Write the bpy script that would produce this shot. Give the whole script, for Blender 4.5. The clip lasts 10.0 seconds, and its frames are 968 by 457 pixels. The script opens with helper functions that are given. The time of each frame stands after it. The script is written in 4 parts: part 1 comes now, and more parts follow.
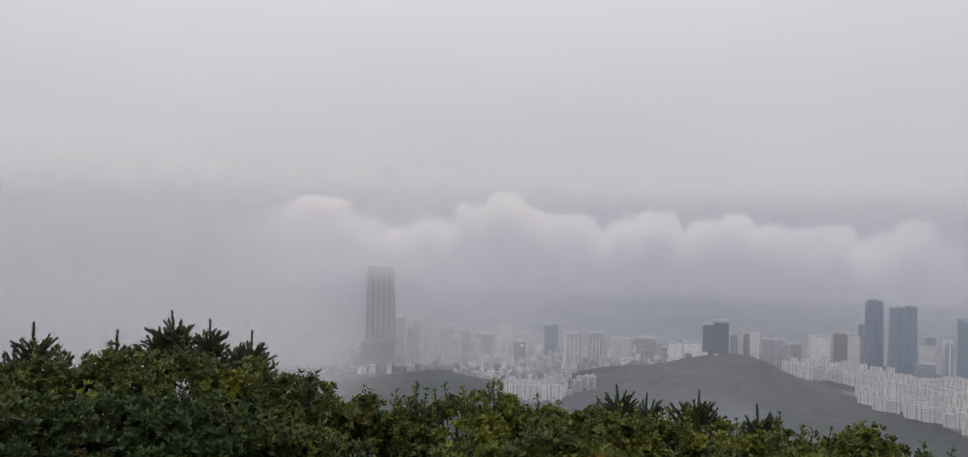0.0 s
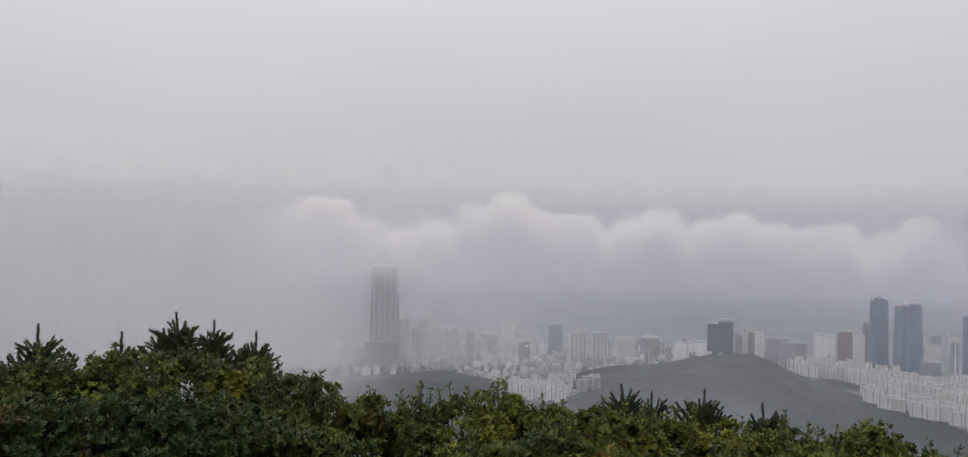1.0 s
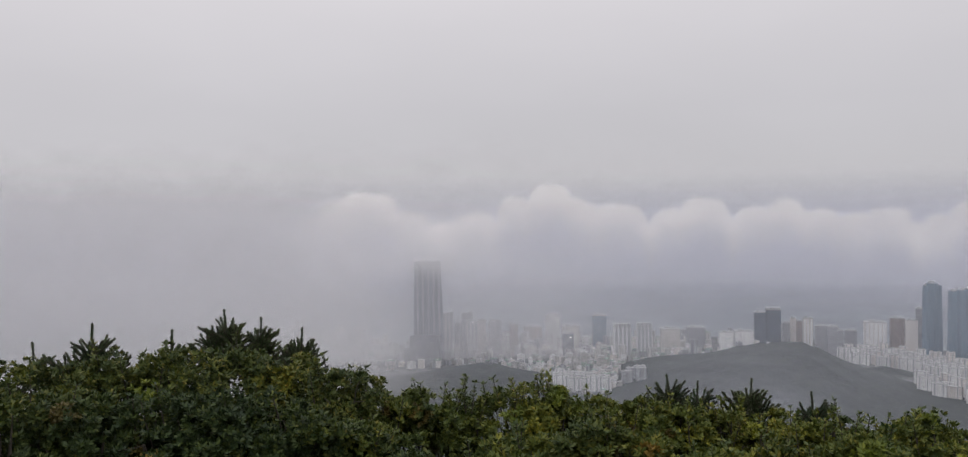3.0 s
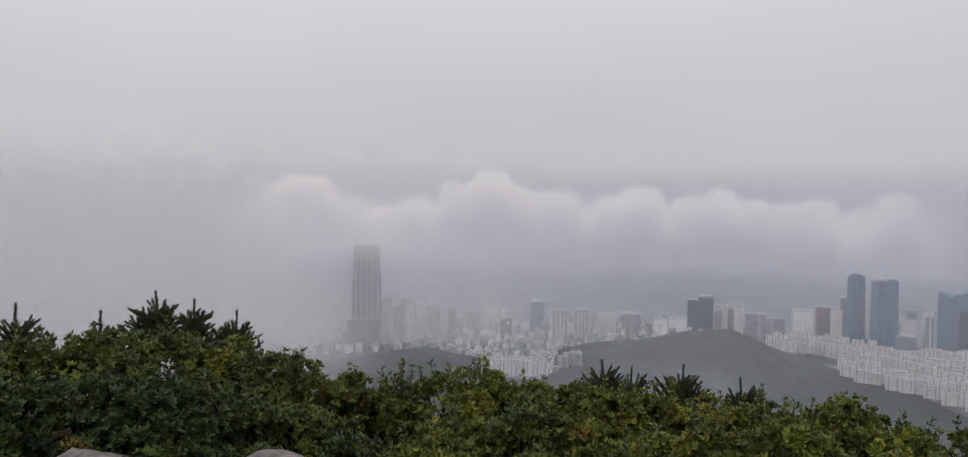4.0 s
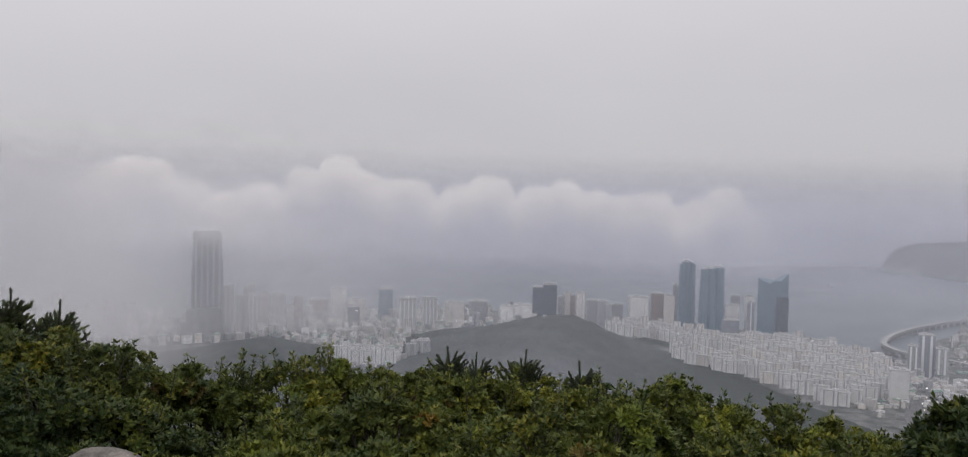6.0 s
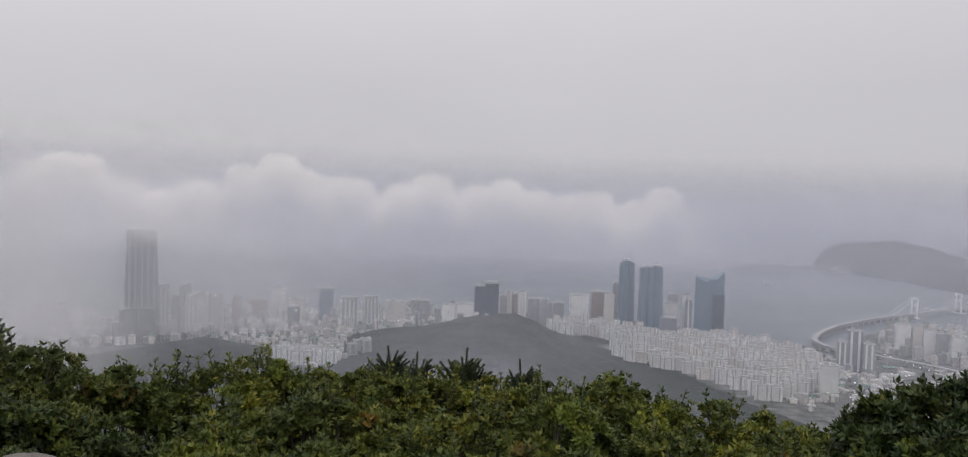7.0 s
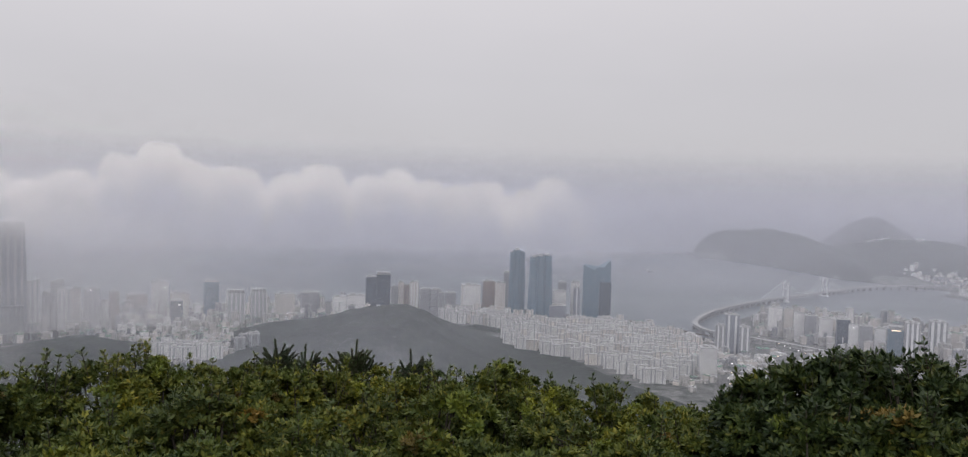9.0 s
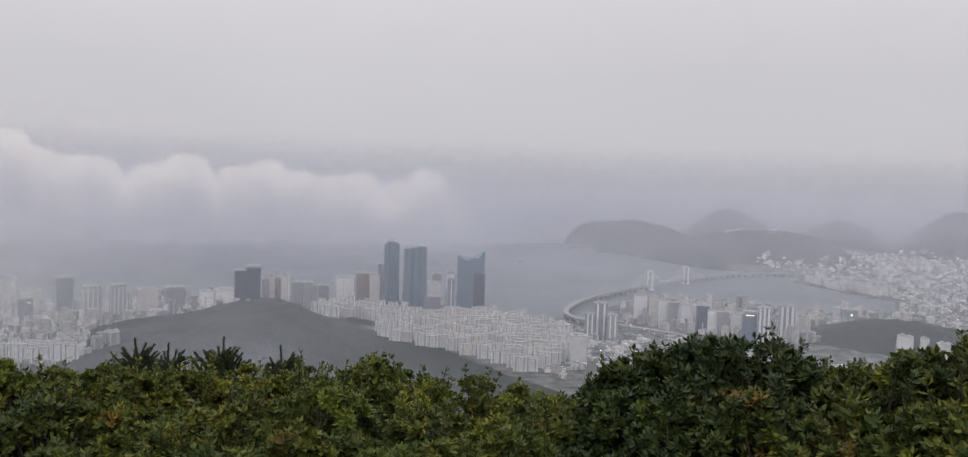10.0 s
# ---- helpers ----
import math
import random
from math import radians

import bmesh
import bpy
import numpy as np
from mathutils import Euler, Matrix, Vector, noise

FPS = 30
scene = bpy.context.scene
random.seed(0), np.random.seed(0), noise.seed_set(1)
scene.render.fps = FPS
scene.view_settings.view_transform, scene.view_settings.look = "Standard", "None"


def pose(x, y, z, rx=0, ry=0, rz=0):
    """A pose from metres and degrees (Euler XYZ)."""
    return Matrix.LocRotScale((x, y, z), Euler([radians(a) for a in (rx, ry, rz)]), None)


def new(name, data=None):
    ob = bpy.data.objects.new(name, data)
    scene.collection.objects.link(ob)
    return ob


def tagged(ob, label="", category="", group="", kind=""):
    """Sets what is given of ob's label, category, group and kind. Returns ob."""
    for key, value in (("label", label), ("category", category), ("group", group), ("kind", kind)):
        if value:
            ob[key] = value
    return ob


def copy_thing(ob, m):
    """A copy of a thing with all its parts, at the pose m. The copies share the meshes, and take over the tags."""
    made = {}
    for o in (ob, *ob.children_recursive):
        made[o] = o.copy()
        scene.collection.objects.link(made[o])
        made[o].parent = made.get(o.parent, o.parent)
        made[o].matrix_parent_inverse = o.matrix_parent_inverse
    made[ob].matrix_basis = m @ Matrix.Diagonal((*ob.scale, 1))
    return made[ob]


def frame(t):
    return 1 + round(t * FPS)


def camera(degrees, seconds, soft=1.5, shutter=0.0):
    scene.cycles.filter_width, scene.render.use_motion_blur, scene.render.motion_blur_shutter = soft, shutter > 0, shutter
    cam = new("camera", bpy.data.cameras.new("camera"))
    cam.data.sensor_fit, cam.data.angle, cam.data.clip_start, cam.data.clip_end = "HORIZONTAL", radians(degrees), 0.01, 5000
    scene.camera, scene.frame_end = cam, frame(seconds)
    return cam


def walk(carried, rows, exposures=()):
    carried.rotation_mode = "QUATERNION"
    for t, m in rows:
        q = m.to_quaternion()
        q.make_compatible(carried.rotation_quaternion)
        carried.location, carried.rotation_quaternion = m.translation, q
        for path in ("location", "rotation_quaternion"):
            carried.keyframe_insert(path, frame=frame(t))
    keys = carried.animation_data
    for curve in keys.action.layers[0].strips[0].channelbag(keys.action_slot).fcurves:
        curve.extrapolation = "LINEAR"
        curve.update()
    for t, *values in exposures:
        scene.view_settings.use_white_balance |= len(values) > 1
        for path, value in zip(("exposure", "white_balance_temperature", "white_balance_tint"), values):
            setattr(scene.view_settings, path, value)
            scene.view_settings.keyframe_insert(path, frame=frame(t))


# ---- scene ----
cam = camera(60.04, 10.0, soft=1.2)
EYE = 370.0
PATH = [
    (0.0, -0.000, 0.000, 370.000, -0.06, -0.68, -0.79),
    (0.5, 0.003, 0.006, 369.996, -0.12, -0.69, -0.74),
    (1.0, -0.001, 0.010, 369.995, 0.18, -0.66, -0.47),
    (1.5, 0.002, 0.018, 369.995, 2.32, -0.59, -0.00),
    (2.0, -0.002, 0.009, 369.995, 4.27, -0.47, 0.62),
    (2.5, 0.003, 0.002, 369.995, 3.89, -0.66, 0.89),
    (4.0, 0.007, 0.004, 369.992, -1.07, -2.18, -0.31),
    (4.5, 0.012, -0.002, 369.992, -4.20, -2.40, -0.83),
    (5.0, 0.017, -0.005, 369.994, -6.68, -2.57, -0.99),
    (5.5, 0.021, -0.002, 369.993, -8.73, -2.71, -1.06),
    (6.0, 0.022, -0.003, 369.993, -11.31, -2.88, -1.33),
    (7.5, 0.037, 0.004, 369.991, -17.21, -2.82, -1.65),
    (8.0, 0.041, 0.002, 369.991, -19.49, -2.89, -1.67),
    (8.5, 0.045, -0.004, 369.990, -21.18, -3.02, -1.72),
    (9.0, 0.048, 0.012, 369.987, -22.68, -3.31, -1.68),
    (9.5, 0.055, 0.012, 369.990, -26.40, -3.58, -1.78),
    (10.0, 0.058, 0.003, 369.998, -31.25, -3.61, -2.00),
]
walk(cam, [(t, pose(x, y, z, 90 + p, r, w)) for t, x, y, z, w, p, r in PATH], [(0.0, -0.03), (6.0, -0.02), (10.0, 0.06)])

# ---- sky and light ----
scene.cycles.transparent_max_bounces = 48
rng = np.random.default_rng(7)
SUN_HEIGHT, SUN_TURN = 48.0, 200.0


def maths(nt, op, a, b=None):
    n = nt.nodes.new("ShaderNodeMath")
    n.operation = op
    for sock, v in zip(n.inputs, (a, b)):
        if v is None:
            continue
        if isinstance(v, (int, float)):
            sock.default_value = v
        else:
            nt.links.new(v, sock)
    return n.outputs[0]


def make_world():
    w = bpy.data.worlds.new("overcast_sky")
    w.use_nodes = True
    nt = w.node_tree
    nt.nodes.clear()
    out = nt.nodes.new("ShaderNodeOutputWorld")
    bg = nt.nodes.new("ShaderNodeBackground")
    sky = nt.nodes.new("ShaderNodeTexSky")
    sky.sky_type, sky.sun_disc = "NISHITA", False
    sky.sun_elevation, sky.sun_rotation = radians(SUN_HEIGHT), radians(SUN_TURN)
    dim = nt.nodes.new("ShaderNodeVectorMath")
    dim.operation = "SCALE"
    dim.inputs["Scale"].default_value = 0.05
    nt.links.new(sky.outputs[0], dim.inputs[0])
    geo = nt.nodes.new("ShaderNodeTexCoord")
    sep = nt.nodes.new("ShaderNodeSeparateXYZ")
    nt.links.new(geo.outputs["Generated"], sep.inputs[0])
    ramp = nt.nodes.new("ShaderNodeValToRGB")
    els = ramp.color_ramp.elements
    els[0].position, els[0].color = 0.0, (0.47, 0.462, 0.495, 1)
    els[1].position, els[1].color = 1.0, (1.32, 1.30, 1.36, 1)
    for p, c in ((0.04, (0.575, 0.563, 0.592, 1)), (0.12, (0.61, 0.595, 0.625, 1)), (0.25, (0.73, 0.705, 0.735, 1))):
        e = els.new(p)
        e.color = c
    nt.links.new(sep.outputs["Z"], ramp.inputs[0])
    # large soft unevenness of the cloud deck
    cloud = nt.nodes.new("ShaderNodeTexNoise")
    cloud.inputs["Scale"].default_value, cloud.inputs["Detail"].default_value = 2.2, 4
    squash = nt.nodes.new("ShaderNodeMapping")
    squash.inputs["Scale"].default_value = (1, 1, 2.5)
    nt.links.new(geo.outputs["Generated"], squash.inputs[0])
    nt.links.new(squash.outputs[0], cloud.inputs[0])
    rng_map = nt.nodes.new("ShaderNodeMapRange")
    rng_map.inputs["To Min"].default_value, rng_map.inputs["To Max"].default_value = 0.92, 1.08
    nt.links.new(cloud.outputs[0], rng_map.inputs[0])
    vary = nt.nodes.new("ShaderNodeVectorMath")
    vary.operation = "SCALE"
    nt.links.new(ramp.outputs[0], vary.inputs[0])
    side = maths(nt, "ADD", maths(nt, "MULTIPLY", sep.outputs["X"], -0.03), 0.99)
    nt.links.new(maths(nt, "MULTIPLY", rng_map.outputs[0], side), vary.inputs["Scale"])
    mix = nt.nodes.new("ShaderNodeMix")
    mix.data_type = "RGBA"
    mix.inputs["Factor"].default_value = 0.95
    nt.links.new(dim.outputs[0], mix.inputs["A"])
    nt.links.new(vary.outputs[0], mix.inputs["B"])
    nt.links.new(mix.outputs["Result"], bg.inputs[0])
    nt.links.new(bg.outputs[0], out.inputs[0])
    scene.world = w


make_world()
sun = new("sun", bpy.data.lights.new("sun", "SUN"))
sun.data.energy, sun.data.angle, sun.data.color = 0.45, radians(25), (1.0, 0.96, 0.92)
sun.matrix_world = pose(0, 0, 500, 90 - SUN_HEIGHT, 0, 180 - SUN_TURN)


# ---- materials ----
def node_mat(name):
    m = bpy.data.materials.new(name)
    m.use_nodes = True
    nt = m.node_tree
    bsdf = nt.nodes["Principled BSDF"]
    return m, nt, bsdf


def ramp_node(nt, source, stops):
    r = nt.nodes.new("ShaderNodeValToRGB")
    els = r.color_ramp.elements
    els[0].position, els[0].color = stops[0][0], (*stops[0][1], 1)
    els[1].position, els[1].color = stops[-1][0], (*stops[-1][1], 1)
    for p, c in stops[1:-1]:
        els.new(p).color = (*c, 1)
    nt.links.new(source, r.inputs[0])
    return r.outputs[0]


def noise_node(nt, scale, detail=4, coords="Object"):
    tc = nt.nodes.new("ShaderNodeTexCoord")
    n = nt.nodes.new("ShaderNodeTexNoise")
    n.inputs["Scale"].default_value, n.inputs["Detail"].default_value = scale, detail
    nt.links.new(tc.outputs[coords], n.inputs[0])
    return n.outputs[0]


def bump_node(nt, bsdf, source, strength, distance):
    b = nt.nodes.new("ShaderNodeBump")
    b.inputs["Strength"].default_value, b.inputs["Distance"].default_value = strength, distance
    nt.links.new(source, b.inputs["Height"])
    nt.links.new(b.outputs[0], bsdf.inputs["Normal"])


def mixed(nt, fac, a, b, blend="MIX"):
    m = nt.nodes.new("ShaderNodeMix")
    m.data_type, m.blend_type = "RGBA", blend
    for sock, v in ((m.inputs["Factor"], fac), (m.inputs["A"], a), (m.inputs["B"], b)):
        if isinstance(v, (int, float)):
            sock.default_value = v
        elif isinstance(v, tuple):
            sock.default_value = (*v, 1)
        else:
            nt.links.new(v, sock)
    return m.outputs["Result"]


def noisy(name, stops, scale, rough=0.8, bump=0.0, bump_scale=None, distance=0.1, fine=None, metallic=0.0):
    m, nt, b = node_mat(name)
    col = ramp_node(nt, noise_node(nt, scale, 6), stops)
    if fine:
        col = mixed(nt, 0.35, col, ramp_node(nt, noise_node(nt, fine, 4), [(0.3, (0.3, 0.3, 0.3)), (0.7, (0.8, 0.8, 0.8))]), "OVERLAY")
    nt.links.new(col, b.inputs["Base Color"])
    b.inputs["Roughness"].default_value, b.inputs["Metallic"].default_value = rough, metallic
    if bump:
        bump_node(nt, b, noise_node(nt, bump_scale or scale, 6), bump, distance)
    return m


def facade(name, wall, glass, floor=1.8, bay=2.4, share=0.45, rough=0.7, vary=0.12):
    """Rendered wall with rows of small windows: a dark pane in each bay of each storey."""
    m, nt, b = node_mat(name)
    tc = nt.nodes.new("ShaderNodeTexCoord")
    sep = nt.nodes.new("ShaderNodeSeparateXYZ")
    nt.links.new(tc.outputs["Object"], sep.inputs[0])
    fz = maths(nt, "FRACT", maths(nt, "DIVIDE", sep.outputs["Z"], floor))
    fx = maths(nt, "FRACT", maths(nt, "DIVIDE", maths(nt, "ADD", sep.outputs["X"], sep.outputs["Y"]), bay))
    pane = maths(nt, "MULTIPLY", maths(nt, "LESS_THAN", fz, share + 0.1), maths(nt, "LESS_THAN", fx, share + 0.15))
    info = nt.nodes.new("ShaderNodeObjectInfo")
    tone = ramp_node(nt, info.outputs["Random"], [(0.0, tuple(c * (1 - vary) for c in wall)), (0.5, wall), (1.0, tuple(min(c * (1 + vary), 0.85) for c in wall))])
    dirt = ramp_node(nt, noise_node(nt, 0.08, 5), [(0.3, (0.8, 0.79, 0.77)), (0.6, (1, 1, 1))])
    base = mixed(nt, 1.0, tone, dirt, "MULTIPLY")
    nt.links.new(mixed(nt, pane, base, glass), b.inputs["Base Color"])
    nt.links.new(maths(nt, "SUBTRACT", rough, maths(nt, "MULTIPLY", pane, rough - 0.2)), b.inputs["Roughness"])
    return m


def leafy(name, stops, gloss=0.55, through_light=0.18):
    m, nt, b = node_mat(name)
    geo = nt.nodes.new("ShaderNodeNewGeometry")
    col = ramp_node(nt, geo.outputs["Random Per Island"], stops)
    patch = ramp_node(nt, noise_node(nt, 3.2, 3), [(0.32, (0.5, 0.6, 0.62)), (0.5, (1.0, 1.0, 0.95)), (0.7, (1.75, 1.5, 1.0))])
    col = mixed(nt, 1.0, col, patch, "MULTIPLY")
    info = nt.nodes.new("ShaderNodeObjectInfo")
    plant = ramp_node(nt, info.outputs["Random"], [(0.0, (0.8, 0.92, 0.85)), (0.5, (1.1, 1.15, 0.95)), (1.0, (1.5, 1.4, 0.9))])
    col = mixed(nt, 1.0, col, plant, "MULTIPLY")
    nt.links.new(col, b.inputs["Base Color"])
    b.inputs["Roughness"].default_value = gloss
    b.inputs["Specular IOR Level"].default_value = 0.35
    tr = nt.nodes.new("ShaderNodeBsdfTranslucent")
    nt.links.new(col, tr.inputs[0])
    mx = nt.nodes.new("ShaderNodeMixShader")
    mx.inputs[0].default_value = through_light
    nt.links.new(b.outputs[0], mx.inputs[1])
    nt.links.new(tr.outputs[0], mx.inputs[2])
    nt.links.new(mx.outputs[0], nt.nodes["Material Output"].inputs[0])
    return m


def mist_material(name, colour):
    """Fine water droplets: lets light through where thin, scatters it both ways where dense."""
    m, nt, b = node_mat(name)
    nt.nodes.remove(b)
    at = nt.nodes.new("ShaderNodeAttribute")
    at.attribute_name = "veil"
    df, tl, tp = nt.nodes.new("ShaderNodeBsdfDiffuse"), nt.nodes.new("ShaderNodeBsdfTranslucent"), nt.nodes.new("ShaderNodeBsdfTransparent")
    for n in (df, tl):
        n.inputs[0].default_value = (*colour, 1)
    body, mx = nt.nodes.new("ShaderNodeMixShader"), nt.nodes.new("ShaderNodeMixShader")
    body.inputs[0].default_value = 0.4
    nt.links.new(df.outputs[0], body.inputs[1])
    nt.links.new(tl.outputs[0], body.inputs[2])
    nt.links.new(at.outputs["Fac"], mx.inputs[0])
    nt.links.new(tp.outputs[0], mx.inputs[1])
    nt.links.new(body.outputs[0], mx.inputs[2])
    nt.links.new(mx.outputs[0], nt.nodes["Material Output"].inputs[0])
    return m


def glow(name, colour, strength):
    m, nt, b = node_mat(name)
    b.inputs["Base Color"].default_value = (0.8, 0.8, 0.8, 1)
    b.inputs["Emission Color"].default_value = (*colour, 1)
    b.inputs["Emission Strength"].default_value = strength
    return m


def land_material():
    """Dark wooded slopes that give way to grey, built-up ground where the share of town is high."""
    m, nt, b = node_mat("wooded_and_built_land")
    wood = ramp_node(nt, noise_node(nt, 0.05, 6), [(0.3, (0.008, 0.014, 0.012)), (0.5, (0.014, 0.022, 0.018)), (0.7, (0.024, 0.034, 0.024))])
    town = ramp_node(nt, noise_node(nt, 0.035, 6), [(0.3, (0.03, 0.042, 0.034)), (0.48, (0.09, 0.094, 0.092)), (0.65, (0.16, 0.16, 0.158))])
    at = nt.nodes.new("ShaderNodeAttribute")
    at.attribute_name = "town"
    edge = maths(nt, "ADD", at.outputs["Fac"], maths(nt, "MULTIPLY", maths(nt, "SUBTRACT", noise_node(nt, 0.03, 5), 0.5), 0.9))
    cut = ramp_node(nt, edge, [(0.42, (0, 0, 0)), (0.58, (1, 1, 1))])
    nt.links.new(mixed(nt, cut, wood, town), b.inputs["Base Color"])
    b.inputs["Roughness"].default_value = 0.92
    bump_node(nt, b, noise_node(nt, 0.12, 6), 0.8, 3.0)
    return m


LAND = land_material()
SUMMIT = noisy("summit_soil", [(0.3, (0.05, 0.045, 0.03)), (0.6, (0.1, 0.085, 0.06))], 3.0, 0.95, 0.5, 9.0, 0.03, fine=30)
ASPHALT = noisy("asphalt", [(0.3, (0.09, 0.09, 0.092)), (0.7, (0.14, 0.14, 0.142))], 0.1, 0.9)
CONCRETE = noisy("pale_concrete", [(0.3, (0.24, 0.245, 0.245)), (0.7, (0.36, 0.36, 0.355))], 0.1, 0.85)
ROCK = noisy("weathered_granite", [(0.3, (0.07, 0.065, 0.06)), (0.48, (0.16, 0.145, 0.13)), (0.62, (0.2, 0.18, 0.16)), (0.78, (0.3, 0.27, 0.24))], 9.0, 0.95, 0.9, 22.0, 0.04, fine=70)
BARK = noisy("bark", [(0.3, (0.025, 0.021, 0.016)), (0.7, (0.06, 0.05, 0.038))], 14.0, 0.95, 0.6, 40.0, 0.01)
LEAF = leafy("oak_leaf", [(0.0, (0.04, 0.058, 0.015)), (0.5, (0.072, 0.09, 0.02)), (0.9, (0.115, 0.125, 0.026)), (1.0, (0.16, 0.145, 0.034))], 0.6)
# Dark leaf; its tone also holds the shade inside the scrub beside the boulders.
DARK_SHADED_LEAF = leafy("dark_shaded_scrub_leaf", [(0.0, (0.016, 0.03, 0.011)), (0.5, (0.03, 0.047, 0.015)), (0.9, (0.052, 0.07, 0.019)), (1.0, (0.085, 0.09, 0.026))], 0.55)
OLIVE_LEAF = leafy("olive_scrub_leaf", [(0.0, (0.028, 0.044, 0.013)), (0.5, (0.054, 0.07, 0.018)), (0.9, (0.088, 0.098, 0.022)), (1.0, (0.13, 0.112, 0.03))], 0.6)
FRESH = leafy("fresh_leaf", [(0.0, (0.07, 0.095, 0.02)), (1.0, (0.14, 0.16, 0.025))])
RUSTY = leafy("rusty_leaf", [(0.0, (0.085, 0.068, 0.022)), (1.0, (0.13, 0.095, 0.035))])
NEEDLE = leafy("pine_needle", [(0.0, (0.018, 0.038, 0.02)), (1.0, (0.045, 0.075, 0.034))], 0.5, 0.05)
BUD = noisy("pine_bud", [(0.3, (0.03, 0.028, 0.02)), (0.7, (0.07, 0.05, 0.03))], 60.0, 0.8)
WHITE_FLATS = facade("white_flats", (0.74, 0.735, 0.73), (0.46, 0.47, 0.48), vary=0.18)
CREAM_FLATS = facade("cream_flats", (0.68, 0.64, 0.6), (0.44, 0.43, 0.42), vary=0.18)
GREY_FLATS = facade("grey_flats", (0.36, 0.37, 0.39), (0.12, 0.13, 0.15))
BROWN_FLATS = facade("brown_flats", (0.33, 0.27, 0.24), (0.1, 0.1, 0.11))
BLUE_GLASS = facade("blue_glass", (0.13, 0.2, 0.26), (0.085, 0.14, 0.185), 1.8, 1.6, 0.6, 0.35)
DARK_GLASS = facade("dark_glass", (0.06, 0.085, 0.115), (0.04, 0.06, 0.08), 1.8, 1.6, 0.6, 0.35)
STEEL_GLASS = facade("steel_glass", (0.25, 0.27, 0.31), (0.18, 0.2, 0.24), 1.8, 1.6, 0.6, 0.35)
PALE_STRIPE = noisy("pale_stripe", [(0.3, (0.55, 0.56, 0.57)), (0.7, (0.7, 0.7, 0.7))], 0.1, 0.6)
GREY_STRIPE = noisy("grey_window_strip", [(0.3, (0.3, 0.31, 0.33)), (0.7, (0.4, 0.41, 0.42))], 0.2, 0.5)
DARK_STRIPE = noisy("dark_window_strip", [(0.3, (0.05, 0.06, 0.07)), (0.7, (0.1, 0.11, 0.12))], 0.2, 0.3)
ROOFTOP = noisy("roof_slab", [(0.3, (0.3, 0.305, 0.31)), (0.7, (0.44, 0.44, 0.43))], 0.1, 0.85)
HOUSE_WALL = facade("small_house_wall", (0.5, 0.49, 0.47), (0.17, 0.17, 0.18), 1.9, 2.2, 0.4)
GREEN_ROOF = noisy("green_coated_roof", [(0.3, (0.09, 0.2, 0.14)), (0.7, (0.14, 0.26, 0.19))], 0.1, 0.7)
STEEL_WHITE = noisy("white_steel", [(0.3, (0.6, 0.61, 0.62)), (0.7, (0.74, 0.74, 0.74))], 0.2, 0.5)
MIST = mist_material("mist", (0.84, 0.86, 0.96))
# Greyer than the other mist: the cloud's shade is put into its colour.
SHADED_SEA_MIST = mist_material("cloud_shaded_sea_mist", (0.64, 0.65, 0.72))
FOG = mist_material("fog", (0.885, 0.88, 0.885))
CLOUD = mist_material("cloud_vapour", (0.985, 0.965, 0.945))
LAMP_WHITE = glow("lamp_white", (1.0, 0.97, 0.92), 1.6)
LAMP_WARM = glow("lamp_warm", (1.0, 0.72, 0.42), 1.6)


def water_material():
    m, nt, b = node_mat("sea_water")
    nt.links.new(ramp_node(nt, noise_node(nt, 0.002, 5), [(0.3, (0.06, 0.08, 0.095)), (0.7, (0.09, 0.11, 0.125))]), b.inputs["Base Color"])
    nt.links.new(maths(nt, "ADD", maths(nt, "MULTIPLY", noise_node(nt, 0.004, 4), 0.25), 0.25), b.inputs["Roughness"])
    bump_node(nt, b, noise_node(nt, 0.06, 4), 0.15, 0.25)
    return m


WATER = water_material()


